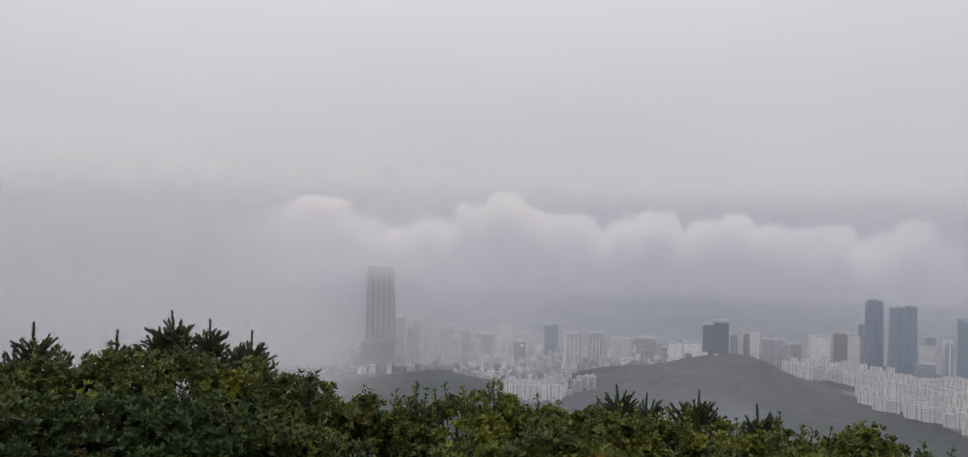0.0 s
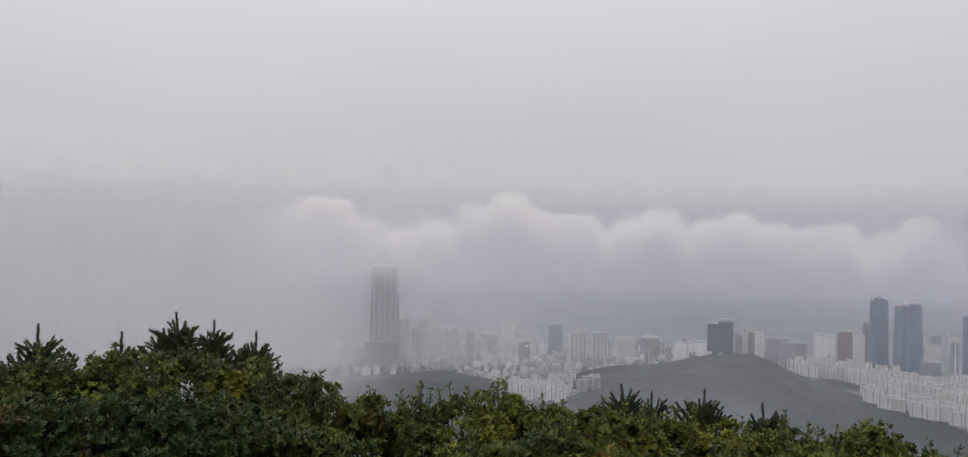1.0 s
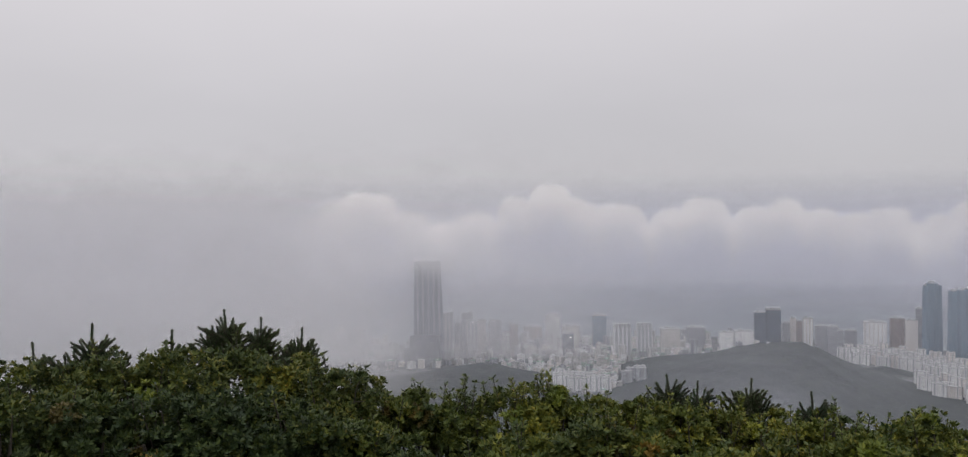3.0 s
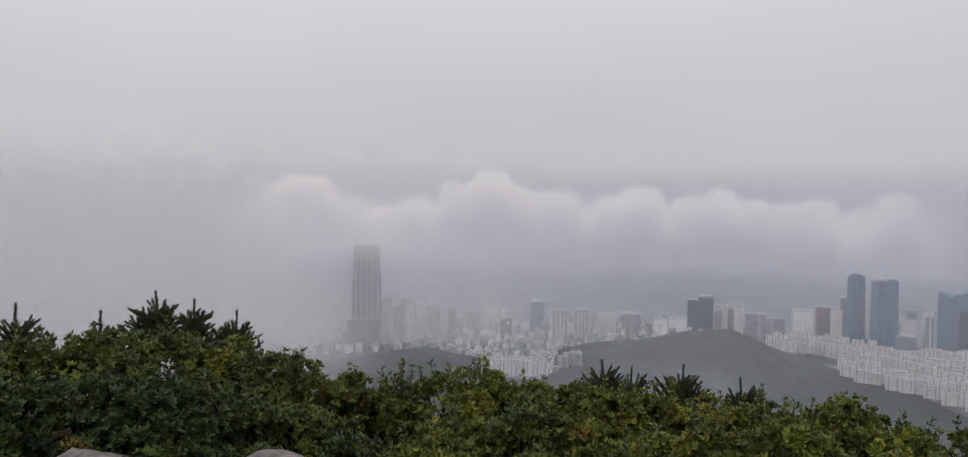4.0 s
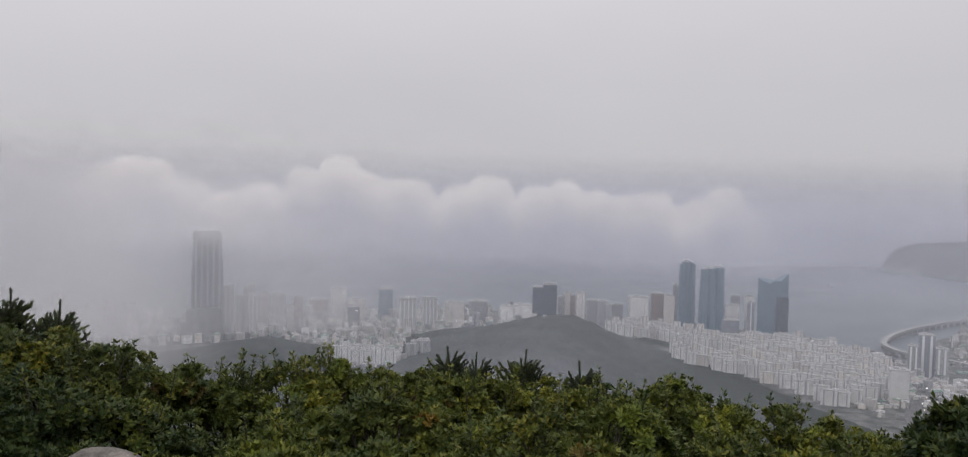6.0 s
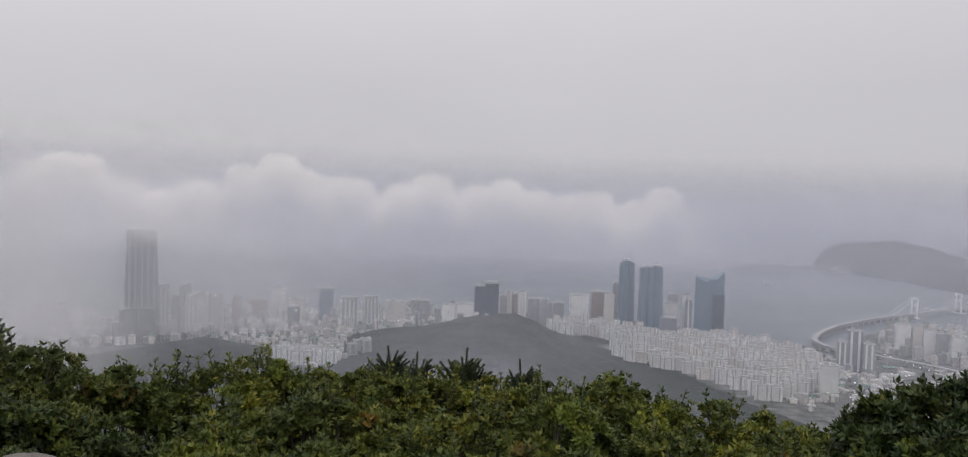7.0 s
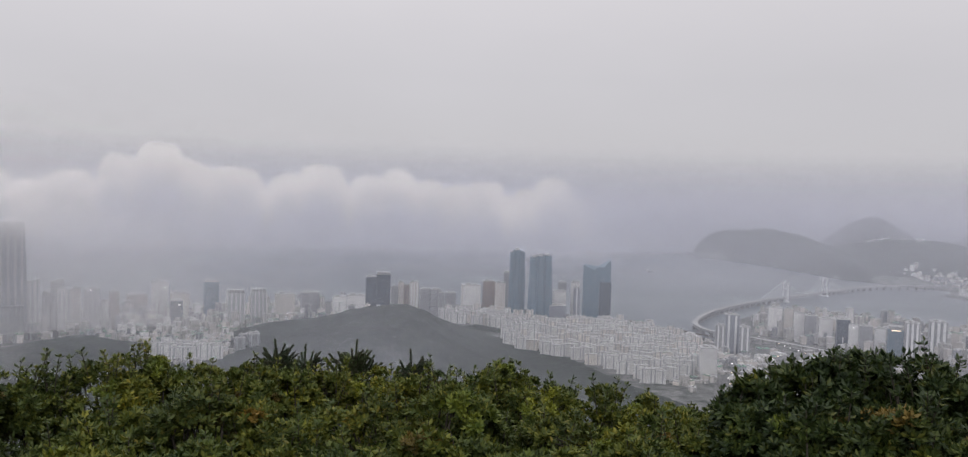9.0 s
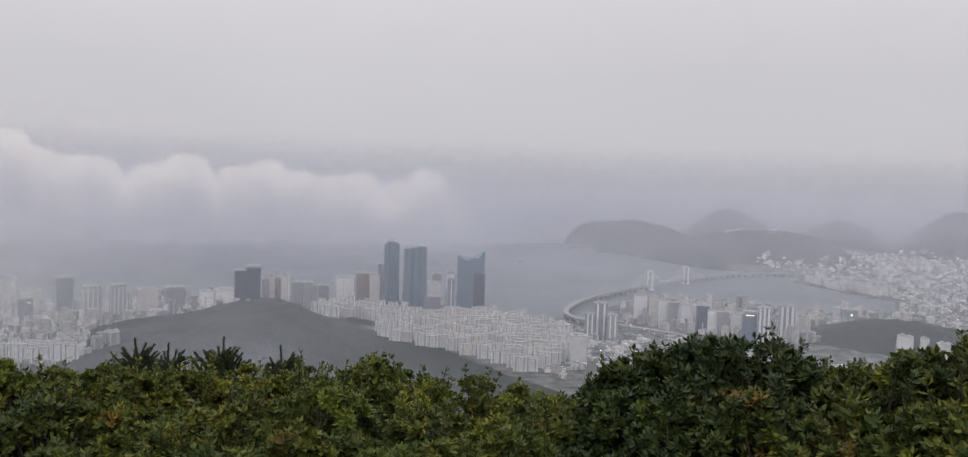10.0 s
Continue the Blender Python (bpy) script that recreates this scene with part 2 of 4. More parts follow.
# ---- mesh helpers ----
class Build:
    """Gathers boxes, prisms and quads, and links them as one mesh."""

    def __init__(self):
        self.v, self.f, self.m = [], [], []

    def add(self, verts, faces, mat=0):
        k = len(self.v)
        self.v += [tuple(p) for p in verts]
        self.f += [tuple(k + i for i in q) for q in faces]
        self.m += [mat] * len(faces)

    def box(self, x0, y0, z0, x1, y1, z1, mat=0, turn=0.0, at=(0, 0)):
        c, s = math.cos(turn), math.sin(turn)
        pts = [(x, y, z) for z in (z0, z1) for x, y in ((x0, y0), (x1, y0), (x1, y1), (x0, y1))]
        pts = [(at[0] + c * x - s * y, at[1] + s * x + c * y, z) for x, y, z in pts]
        self.add(pts, [(3, 2, 1, 0), (4, 5, 6, 7), (0, 1, 5, 4), (1, 2, 6, 5), (2, 3, 7, 6), (3, 0, 4, 7)], mat)

    def prism(self, outline, z0, z1, mat=0):
        """outline: plan points, counter-clockwise; z1: one height or one for each point."""
        n = len(outline)
        tops = z1 if isinstance(z1, (list, tuple)) else [z1] * n
        self.add([(x, y, z0) for x, y in outline] + [(x, y, z) for (x, y), z in zip(outline, tops)],
                 [tuple(range(n - 1, -1, -1)), tuple(range(n, 2 * n))] + [(i, (i + 1) % n, n + (i + 1) % n, n + i) for i in range(n)], mat)

    def tube(self, points, radii, sides=6, mat=0):
        rings = []
        for i, p in enumerate(points):
            p = Vector(p)
            d = (Vector(points[min(i + 1, len(points) - 1)]) - Vector(points[max(i - 1, 0)])).normalized()
            u = d.cross(Vector((0.3, 0.9, 0.2))).normalized()
            w = d.cross(u)
            rings.append([p + radii[i] * (math.cos(a) * u + math.sin(a) * w) for a in (2 * math.pi * k / sides for k in range(sides))])
        faces = [(i * sides + k, i * sides + (k + 1) % sides, (i + 1) * sides + (k + 1) % sides, (i + 1) * sides + k) for i in range(len(rings) - 1) for k in range(sides)]
        faces += [tuple(range(sides - 1, -1, -1)), tuple(range((len(rings) - 1) * sides, len(rings) * sides))]
        self.add([q for r in rings for q in r], faces, mat)

    def mesh(self, name, mats):
        me = bpy.data.meshes.new(name)
        me.from_pydata(self.v, [], self.f)
        for m in mats:
            me.materials.append(m)
        if len(mats) > 1:
            me.polygons.foreach_set("material_index", self.m)
        me.update()
        return me


def part(name, build, mats, parent, label=""):
    mats = mats if isinstance(mats, (list, tuple)) else [mats]
    ob = new(name, build.mesh(name, mats) if isinstance(build, Build) else build)
    ob.parent = parent
    return tagged(ob, label)


def thing(name, x, y, z, turn, label, category, group=""):
    ob = new(name)
    ob.matrix_world = pose(x, y, z, 0, 0, turn)
    return tagged(ob, label, category, group)


def array_mesh(name, verts, faces, mats, mat_index=None, smooth=False):
    """A mesh from arrays: all faces have the same number of corners."""
    me = bpy.data.meshes.new(name)
    n, k = faces.shape
    me.vertices.add(len(verts))
    me.vertices.foreach_set("co", np.ascontiguousarray(verts, np.float32).ravel())
    me.loops.add(n * k)
    me.loops.foreach_set("vertex_index", np.ascontiguousarray(faces, np.int32).ravel())
    me.polygons.add(n)
    me.polygons.foreach_set("loop_start", np.arange(0, n * k, k, dtype=np.int32))
    for m in mats:
        me.materials.append(m)
    if mat_index is not None:
        me.polygons.foreach_set("material_index", np.asarray(mat_index, np.int32))
    me.polygons.foreach_set("use_smooth", np.full(n, smooth))
    me.update(calc_edges=True)
    return me


# ---- land and sea ----
SEA = np.array([(-2600, 2500), (-900, 2330), (-400, 2290), (0, 2430), (600, 2420), (820, 2330), (1000, 2230), (1150, 2010), (1215, 1930),
                (1250, 1775), (1285, 1710), (1290, 1590), (1340, 1560), (1400, 1650), (1470, 1800), (1600, 1890), (1750, 1915), (1850, 1845),
                (1985, 1725), (2015, 1565), (2085, 1485), (2220, 1480), (2390, 1500), (2600, 1630), (2610, 1735), (2700, 2131), (2790, 2150),
                (2860, 2230), (2800, 2330), (2770, 2470), (2715, 2620), (2750, 2860), (2786, 3077), (2778, 3330), (2750, 3510), (2715, 3590), (2800, 3740),
                (3060, 3790), (3500, 3950), (4200, 4300), (4200, 5600), (-2600, 5600)], float)


def sea_depth(x, y):
    """Metres from the shore: above 0 at sea, below on land."""
    inside = np.zeros(x.shape, bool)
    best = np.full(x.shape, 1e9)
    for (ax, ay), (bx, by) in zip(SEA, np.roll(SEA, -1, 0)):
        cross = (ay > y) != (by > y)
        inside ^= cross & (x < (bx - ax) * (y - ay) / (by - ay + 1e-9) + ax)
        t = np.clip(((x - ax) * (bx - ax) + (y - ay) * (by - ay)) / ((bx - ax) ** 2 + (by - ay) ** 2), 0, 1)
        best = np.minimum(best, np.hypot(x - ax - t * (bx - ax), y - ay - t * (by - ay)))
    return np.where(inside, best, -best)


def bell(x, y, cx, cy, left, right, deep, near=None):
    """A rounded hill: left and right are its half widths across the view from the summit, deep and near along it."""
    d = math.hypot(cx, cy)
    ux, uy = cx / d, cy / d
    v = (x - cx) * ux + (y - cy) * uy
    u = (x - cx) * uy - (y - cy) * ux
    return np.exp(-(u / np.where(u < 0, left, right)) ** 2 - (v / np.where(v < 0, near or deep, deep)) ** 2)


def smooth_step(lo, hi, v):
    t = np.clip((v - lo) / (hi - lo), 0, 1)
    return t * t * (3 - 2 * t)


def ripple(x, y, size, seed=0):
    k = 6.283 / size
    return (np.sin(x * k + seed) * np.cos(y * k * 0.8 + 1.3 * seed) + 0.6 * np.sin((x + y) * k * 1.7 + seed * 2.1) + 0.4 * np.cos((x - 1.4 * y) * k * 2.9 + seed)) / 2


def wooded_strip(x, y):
    """Metres from the belt of trees that runs through the flats."""
    t = np.clip(((x - 765) * 110 + (y - 1845) * -150) / (110 ** 2 + 150 ** 2), 0, 1)
    return np.hypot(x - 765 - 110 * t, y - 1845 + 150 * t)


def hills(x, y):
    """Height of the wooded hills above the plain."""
    z = 84 * bell(x, y, 532, 1742, 250, 150, 200, 270)
    z = z + 45 * bell(x, y, -95, 1740, 190, 120, 130, 200)
    z = z + 66 * bell(x, y, 1810, 1160, 165, 420, 110, 110)
    z = z + 13 * np.exp(-(wooded_strip(x, y) / 20) ** 2)
    z = z + 12 * bell(x, y, 300, 1925, 75, 90, 45, 45)
    # the long cape: a rounded back that falls to the sea on both sides
    bearing, out = np.degrees(np.arctan2(x, y)), np.hypot(x, y)
    foot = np.interp(bearing, [37, 38, 42.2, 45.8, 47.4], [4520, 4495, 4150, 3780, 3660])
    back = np.interp(bearing, [36.9, 37.3, 38.2, 40.4, 42.1, 44.5, 47.0, 48.0], [0, 52, 92, 126, 140, 112, 60, 0])
    cape = back * np.sqrt(np.clip(1 - ((out - foot - 250) / 252) ** 2, 0, 1))
    # the built-up hill behind it, and the misty ridges beyond
    u = (bearing - 50.3) * 73
    second = 138 * np.exp(-np.abs(u / np.where(u < 0, 560, 345)) ** np.where(u < 0, 2.0, 3.5) - ((out - 4180) / 230) ** 2)
    far = np.maximum(204 * bell(x, y, 3515, 3208, 230, 250, 60), np.maximum(176 * bell(x, y, 3865, 2770, 240, 240, 60), 236 * bell(x, y, 4150, 2312, 260, 700, 60)))
    z = z + np.maximum(np.maximum(cape, second), far)
    return z


def land_height(x, y):
    r = np.hypot(x, y)
    d = sea_depth(x, y)
    h = hills(x, y)
    flat = 4.0 + 0.02 * np.clip(r - 3300, 0, 1700) * (d < 0)
    z = flat + h * (1 + 0.08 * ripple(x, y, 220, 1)) + np.clip(h / 40, 0, 1) * 3 * ripple(x, y, 45, 2)
    shore = np.clip(-d / 14, -3, 1)
    z = np.where(shore < 1, np.minimum(z, 4 * shore + np.clip(-d, 0, 40) * 1.6), z)
    summit = 368.3 * np.exp(-np.maximum(r - 4.5, 0) / 380) + 0.15 * ripple(x, y, 3.0, 3) * (r < 40)
    return np.maximum(z, summit - 25 * smooth_step(900, 1500, r))


def make_land():
    az = np.radians(np.r_[np.arange(-48, 80, 0.4), np.arange(80, 312, 8)])
    r = [0.0, 0.0005]
    while r[-1] < 4960:
        r.append(r[-1] + max(0.6, (0.006 if 1150 < r[-1] < 2400 else 0.011) * r[-1]))
    r = np.array(r[1:])
    A, R = np.meshgrid(az, r, indexing="ij")
    X, Y = np.sin(A) * R, np.cos(A) * R
    Z = land_height(X, Y)
    n, k = A.shape
    i, j = np.meshgrid(np.arange(n), np.arange(k - 1), indexing="ij")
    i2 = (i + 1) % n
    faces = np.stack([i * k + j, i * k + j + 1, i2 * k + j + 1, i2 * k + j], -1).reshape(-1, 4)
    verts = np.stack([X, Y, Z], -1).reshape(-1, 3)
    x, y = verts[:, 0], verts[:, 1]
    wooded = smooth_step(4, 16, hills(x, y)) + smooth_step(40, 60, verts[:, 2])
    # woods fill the valley in front of the hill, up to the first flats
    edge = np.interp(y, [1100, 1292, 1406, 1557, 1708, 1920], [860, 832, 812, 768, 730, 690])
    front = smooth_step(12, -12, x - edge) * smooth_step(-18, 18, x - np.interp(y, [1700, 1740, 1800, 1900, 2010], [330, 345, 400, 500, 610])) * smooth_step(2010, 1960, y)
    front = front + smooth_step(25, -25, y - np.interp(x, [-900, -300, 20, 180, 340], [1850, 1800, 1630, 1650, 1740])) * smooth_step(860, 820, x) + smooth_step(960, 860, np.hypot(x, y))
    town = 1 - np.clip(wooded + front, 0, 1)
    index = (np.hypot(*verts[faces].mean(1)[:, :2].T) < 14).astype(int)
    me = array_mesh("ground", verts, faces, [LAND, SUMMIT], index, True)
    me.attributes.new("town", "FLOAT", "POINT").data.foreach_set("value", town.astype(np.float32))
    tagged(new("ground", me), "wooded hills and grey city plain running down to the sea", "ground", kind="structure")
    b = Build()
    n, rings = 96, [600, 1200, 1800, 2400, 3000, 3600, 4200, 4950]
    b.add([(q * math.sin(6.283185 * s / n), q * math.cos(6.283185 * s / n), 0) for q in rings for s in range(n)],
          [(i * n + s, i * n + (s + 1) % n, (i + 1) * n + (s + 1) % n, (i + 1) * n + s) for i in range(len(rings) - 1) for s in range(n)])
    tagged(new("water", b.mesh("water", [WATER])), "calm grey sea under mist", "sea", kind="structure")


make_land()


# ---- mist and cloud ----
def fbm(a, b, seed=0, octaves=4):
    """Soft noise from summed waves in turned directions."""
    g = np.random.default_rng(seed)
    total, amp, k = np.zeros(np.broadcast(a, b).shape), 1.0, 1.0
    for _ in range(octaves):
        for _ in range(4):
            th, ph = g.uniform(0, 6.283, 2)
            total = total + amp * np.sin(k * (a * math.cos(th) + b * math.sin(th)) + ph) / 4
        amp, k = amp * 0.55, k * 2.1
    return total


def smooth(lo, hi, v):
    t = np.clip((v - lo) / (hi - lo), 0, 1)
    return t * t * (3 - 2 * t)


def sheet(name, label, radius, az0, az1, z0, z1, columns, rows, density, mat, relief=None, category="mist"):
    """A curved sheet of vapour round the summit. density: of bearing in degrees and height in metres."""
    a, z = np.meshgrid(np.linspace(az0, az1, columns), np.linspace(z0, z1, rows), indexing="ij")
    d = np.clip(density(a, z), 0, 1)
    rad = radius - (relief(a, z) if relief else 0)
    verts = np.stack([np.sin(np.radians(a)) * rad, np.cos(np.radians(a)) * rad, z], -1).reshape(-1, 3)
    i, j = np.meshgrid(np.arange(columns - 1), np.arange(rows - 1), indexing="ij")
    faces = np.stack([i * rows + j, (i + 1) * rows + j, (i + 1) * rows + j + 1, i * rows + j + 1], -1).reshape(-1, 4)
    me = array_mesh(name, verts, faces, [mat], None, True)
    at = me.attributes.new("veil", "FLOAT", "POINT")
    at.data.foreach_set("value", d.reshape(-1).astype(np.float32))
    return tagged(new(name, me), label, category, kind="stuff")


def layers(count, name, label, radius, gap, az0, az1, z0, z1, columns, rows, density, mat, relief=None, category="mist"):
    """Dense vapour as several thin sheets, one behind the other, that together give the density."""
    for q in range(count):
        sheet(name, label, radius + gap * q, az0, az1, z0, z1, columns, rows, lambda a, z: 1 - (1 - np.clip(density(a, z), 0, 0.97)) ** (1.0 / count), mat, relief, category)


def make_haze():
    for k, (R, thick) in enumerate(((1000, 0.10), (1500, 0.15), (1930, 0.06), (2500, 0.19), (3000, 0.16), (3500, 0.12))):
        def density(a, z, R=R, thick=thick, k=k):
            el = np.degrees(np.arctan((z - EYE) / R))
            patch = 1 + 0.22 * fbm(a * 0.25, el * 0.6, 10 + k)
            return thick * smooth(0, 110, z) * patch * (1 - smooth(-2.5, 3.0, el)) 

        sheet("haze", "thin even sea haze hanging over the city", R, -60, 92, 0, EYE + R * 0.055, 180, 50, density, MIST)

    def distance(a, z):
        el = np.degrees(np.arctan((z - EYE) / 4500))
        open_sea = 1 - smooth(29, 38, a)
        return 0.968 * smooth(-4, 10 + 34 * open_sea, z) * (1 - smooth(-2.6, 2.5, el))

    def nearer(a, z):
        return 430 * (1 - smooth(29, 38, a))

    layers(9, "sea_mist", "thick mist that hides the sea's horizon", 4690, 25, -60, 92, 0, EYE + 220, 150, 110, distance, SHADED_SEA_MIST, nearer)
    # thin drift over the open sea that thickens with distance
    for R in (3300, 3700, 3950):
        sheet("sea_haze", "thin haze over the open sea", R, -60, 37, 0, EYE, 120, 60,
              lambda a, z: 0.33 * smooth(0, 95, z) * (1 - smooth(-3.6, -0.2, np.degrees(np.arctan((z - EYE) / R)))) * (1 - smooth(26, 36.5, a)), SHADED_SEA_MIST)


def make_fog():
    for k, (R, edge, top) in enumerate(((1480, -11.5, 0.72), (1980, -8.0, 0.68))):
        def density(a, z, R=R, edge=edge, top=top, k=k):
            el = np.degrees(np.arctan((z - EYE) / R))
            wob = 2.2 * fbm(a * 0.3, el * 0.45, 30 + k)
            bank = smooth(edge + 5.0, edge - 4.5, a + wob + 0.35 * (el + 6))
            floor = smooth(-15.5, -10.5, el + 0.3 * wob)
            if k == 1:
                # thinner drift that reaches along the shore, and the cloud's foot round the tallest tower
                bank = np.maximum(bank, 0.88 * smooth(14.0, -4.0, a + 1.5 * wob))
                bank = np.maximum(bank, 1.12 * smooth(-5.4, -3.9, el + 0.2 * wob) * np.exp(-((a + 7) / 5.0) ** 2))
            return top * bank * floor * (1 - smooth(-1.5, 5.0, el + 0.6 * wob)) * (0.9 + 0.12 * fbm(a * 0.9, el, 40 + k))

        layers(6, "fog_bank", "dense pale fog bank swallowing the shore towers", R, 8, -50, 20, 20, EYE + R * 0.12, 180, 70, density, FOG)

    def wisps(a, z):
        el = np.degrees(np.arctan((z - EYE) / 1330))
        spot = 0.0
        for ca, ce, wa, we, s in ((13.0, -12.2, 4.5, 1.6, 0.2), (19.0, -13.4, 6.0, 1.6, 0.17), (4.0, -12.6, 5.0, 1.2, 0.13), (27.0, -14.2, 5.0, 1.3, 0.14)):
            spot = spot + s * np.exp(-((a - ca) / wa) ** 2 - ((el - ce) / we) ** 2)
        return spot * (1 + 0.5 * fbm(a * 0.5, el * 1.1, 55))

    sheet("mist_wisp", "loose wisps of mist drifting over the wooded hill", 1330, -6, 40, 10, 160, 140, 50, wisps, MIST)


def make_cloud():
    R = 1850.0
    g = np.random.default_rng(5)
    # billows along the bank: bearing, top and half width in degrees
    heads = [(-14.4, -0.02, 1.34), (-13.0, 0.94, 1.35), (-11.4, 1.54, 1.55), (-10.2, 1.47, 1.1), (-8.3, 0.24, 1.67), (-5.8, -0.53, 1.41), (-3.7, 0.11, 1.6), (-0.9, 1.15, 0.95), (1.5, 1.97, 1.37), (3.1, 0.89, 1.04),
             (6.0, 0.53, 2.14), (9.7, 0.22, 1.46), (11.7, 0.81, 1.62), (14.7, 0.26, 0.88), (16.7, 0.64, 1.29), (18.8, 0.05, 1.34), (21.0, -0.29, 1.22), (22.8, 0.08, 0.96), (25.6, -0.43, 0.99), (27.5, 0.42, 1.18)]
    small = [(c + g.uniform(-0.8, 0.8) * w, t - g.uniform(0.02, 0.6), g.uniform(0.22, 0.5)) for c, t, w in heads for _ in range(4)]

    def warp(a, el):
        return el + 0.1 * fbm(a * 3.1, el * 3.4, 71, 4), a + 0.16 * fbm(a * 2.4, el * 2.7, 72, 3)

    def crown(a, soft):
        """The bank's upper edge: the billows' domes, blended."""
        total = np.exp(-0.9 / soft) * np.ones(a.shape)
        for c, t, w in heads:
            u = np.clip(1 - ((a - c) / w) ** 2, 0, 1)
            total = total + np.exp((t - w * 0.75 + w * 0.75 * np.sqrt(u) - 2.5 * smooth(0.0, 0.9, np.abs(a - c) - w)) / soft)
        for c, t, w in small:
            u = np.clip(1 - ((a - c) / w) ** 2, 0, 1)
            total = total + np.exp((t - 0.02 - w * 0.7 + w * 0.7 * np.sqrt(u) - 4 * smooth(0.0, 0.5, np.abs(a - c) - w)) / soft)
        return np.log(total) * soft

    def density(a, z):
        el, aw = warp(a, np.degrees(np.arctan((z - EYE) / R)))
        below = crown(aw, 0.06) - el
        rim = smooth(-0.05, 0.34, below)
        puff = 0.92 + 0.1 * fbm(a * 0.9, el * 1.5, 75, 4)
        fade = 1 - smooth(0.9, 3.6, below + 0.25 * fbm(a * 0.8, el, 76, 3)) * (0.95 - 0.35 * smooth(4, -8, a))
        foot = smooth(-4.8, -3.2, el)
        ends = smooth(-18, -12, a) * (1 - smooth(26.0, 31.5, a))
        return 0.74 * rim * fade * foot * ends * puff

    def relief(a, z):
        el = np.degrees(np.arctan((z - EYE) / R))
        return 17 * (2.5 - el) + 7 * fbm(a * 0.9, el * 1.3, 77, 3)

    layers(7, "cloud", "bright white cumulus bank lying low over the towers", R, 6, -19, 32, EYE - 165, EYE + 75, 520, 130, density, CLOUD, relief, "cloud")


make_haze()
make_fog()
make_cloud()


# ---- towers ----
def face_turn(x, y, extra=0.0):
    """Degrees that turn a front (-y) towards the summit."""
    return -math.degrees(math.atan2(x, y)) + extra


def ground_at(x, y):
    return float(land_height(np.array([x], float), np.array([y], float))[0])


def tower(x, y, w, h, wall, label, stripes=0, stripe=None, crown="plant", deep=0.7, extra=8.0, name="tower_block", group="", sink=6.0, lit=None):
    """A high-rise: ribbed body, parapet roof with plant rooms, upright stripes where it has them."""
    z = ground_at(x, y) - sink
    h = h + sink
    root = thing(name, x, y, z, face_turn(x, y, extra), label, "building", group)
    d = max(w * deep, 12)
    b = Build()
    n = max(3, int(w / 7))
    outline, px = [], -w / 2
    for k in range(n):
        step, back = w / n, (0.0 if k % 2 == 0 else 1.1)
        outline += [(px, -d / 2 + back), (px + step, -d / 2 + back)]
        px += step
    outline += [(w / 2, d / 2), (-w / 2, d / 2)]
    b.prism(outline, 0, h)
    part("wall", b, wall, root)
    b = Build()
    b.box(-w / 2 - 0.3, -d / 2 - 0.3, h, w / 2 + 0.3, d / 2 + 0.3, h + 1.2)
    if crown == "plant":
        b.box(-w * 0.3, -d * 0.25, h + 1.2, -w * 0.02, d * 0.25, h + 5)
        b.box(w * 0.12, -d * 0.2, h + 1.2, w * 0.34, d * 0.25, h + 3.6)
    elif crown == "slant":
        b.prism([(-w * 0.5, -d * 0.4), (w * 0.5, -d * 0.4), (w * 0.5, d * 0.3), (-w * 0.5, d * 0.3)], h + 1.2, [h + 2.5, h + 8, h + 8, h + 2.5])
    elif crown == "frame":
        for q in (-0.42, -0.14, 0.14, 0.42):
            b.box(w * q - 0.6, -d * 0.4, h + 1.2, w * q + 0.6, d * 0.4, h + 5)
        b.box(-w * 0.48, -d * 0.45, h + 5, w * 0.48, d * 0.45, h + 6.4)
    part("roof", b, ROOFTOP, root)
    for k in range(stripes):
        b = Build()
        px = -w / 2 + w * (k + 0.5) / stripes
        b.box(px - w * 0.08, -d / 2 - 0.5, 3, px + w * 0.08, -d / 2 + 1.4, h - 1)
        part("window_strip", b, stripe or GREY_STRIPE, root)
    if lit:
        across, up, wide, tall, lamp = lit
        b = Build()
        b.box(w * across - wide / 2, -d / 2 - 0.9, h * up, w * across + wide / 2, -d / 2 + 0.6, h * up + tall)
        part("lit_panel", b, lamp, root, "small bright lit panel")
    return root


SHORE = [(-208, 2109, 28, 108), (-157, 2104, 27, 109), (-143, 2087, 27, 93), (-182, 2130, 16, 82), (-121, 2125, 20, 91), (-86, 2092, 32, 93), (-59, 2112, 17, 61), (-39, 2096, 20, 85)]
for k, (x, y, w, h) in enumerate(SHORE):
    striped = k in (0, 2, 5)
    tower(x, y, w, h, (WHITE_FLATS, GREY_FLATS, WHITE_FLATS, GREY_FLATS, CREAM_FLATS, GREY_FLATS, WHITE_FLATS, BROWN_FLATS)[k],
          "pale shore tower with dark window strips" if striped else "plain grey and white shore tower block", 3 if striped else 0, None, "slant" if k in (0, 1) else "plant", group="towers by the beach", lit={2: (0.0, 0.97, 2.2, 2.2, LAMP_WHITE), 5: (-0.1, 0.97, 2.2, 2.2, LAMP_WHITE)}.get(k))
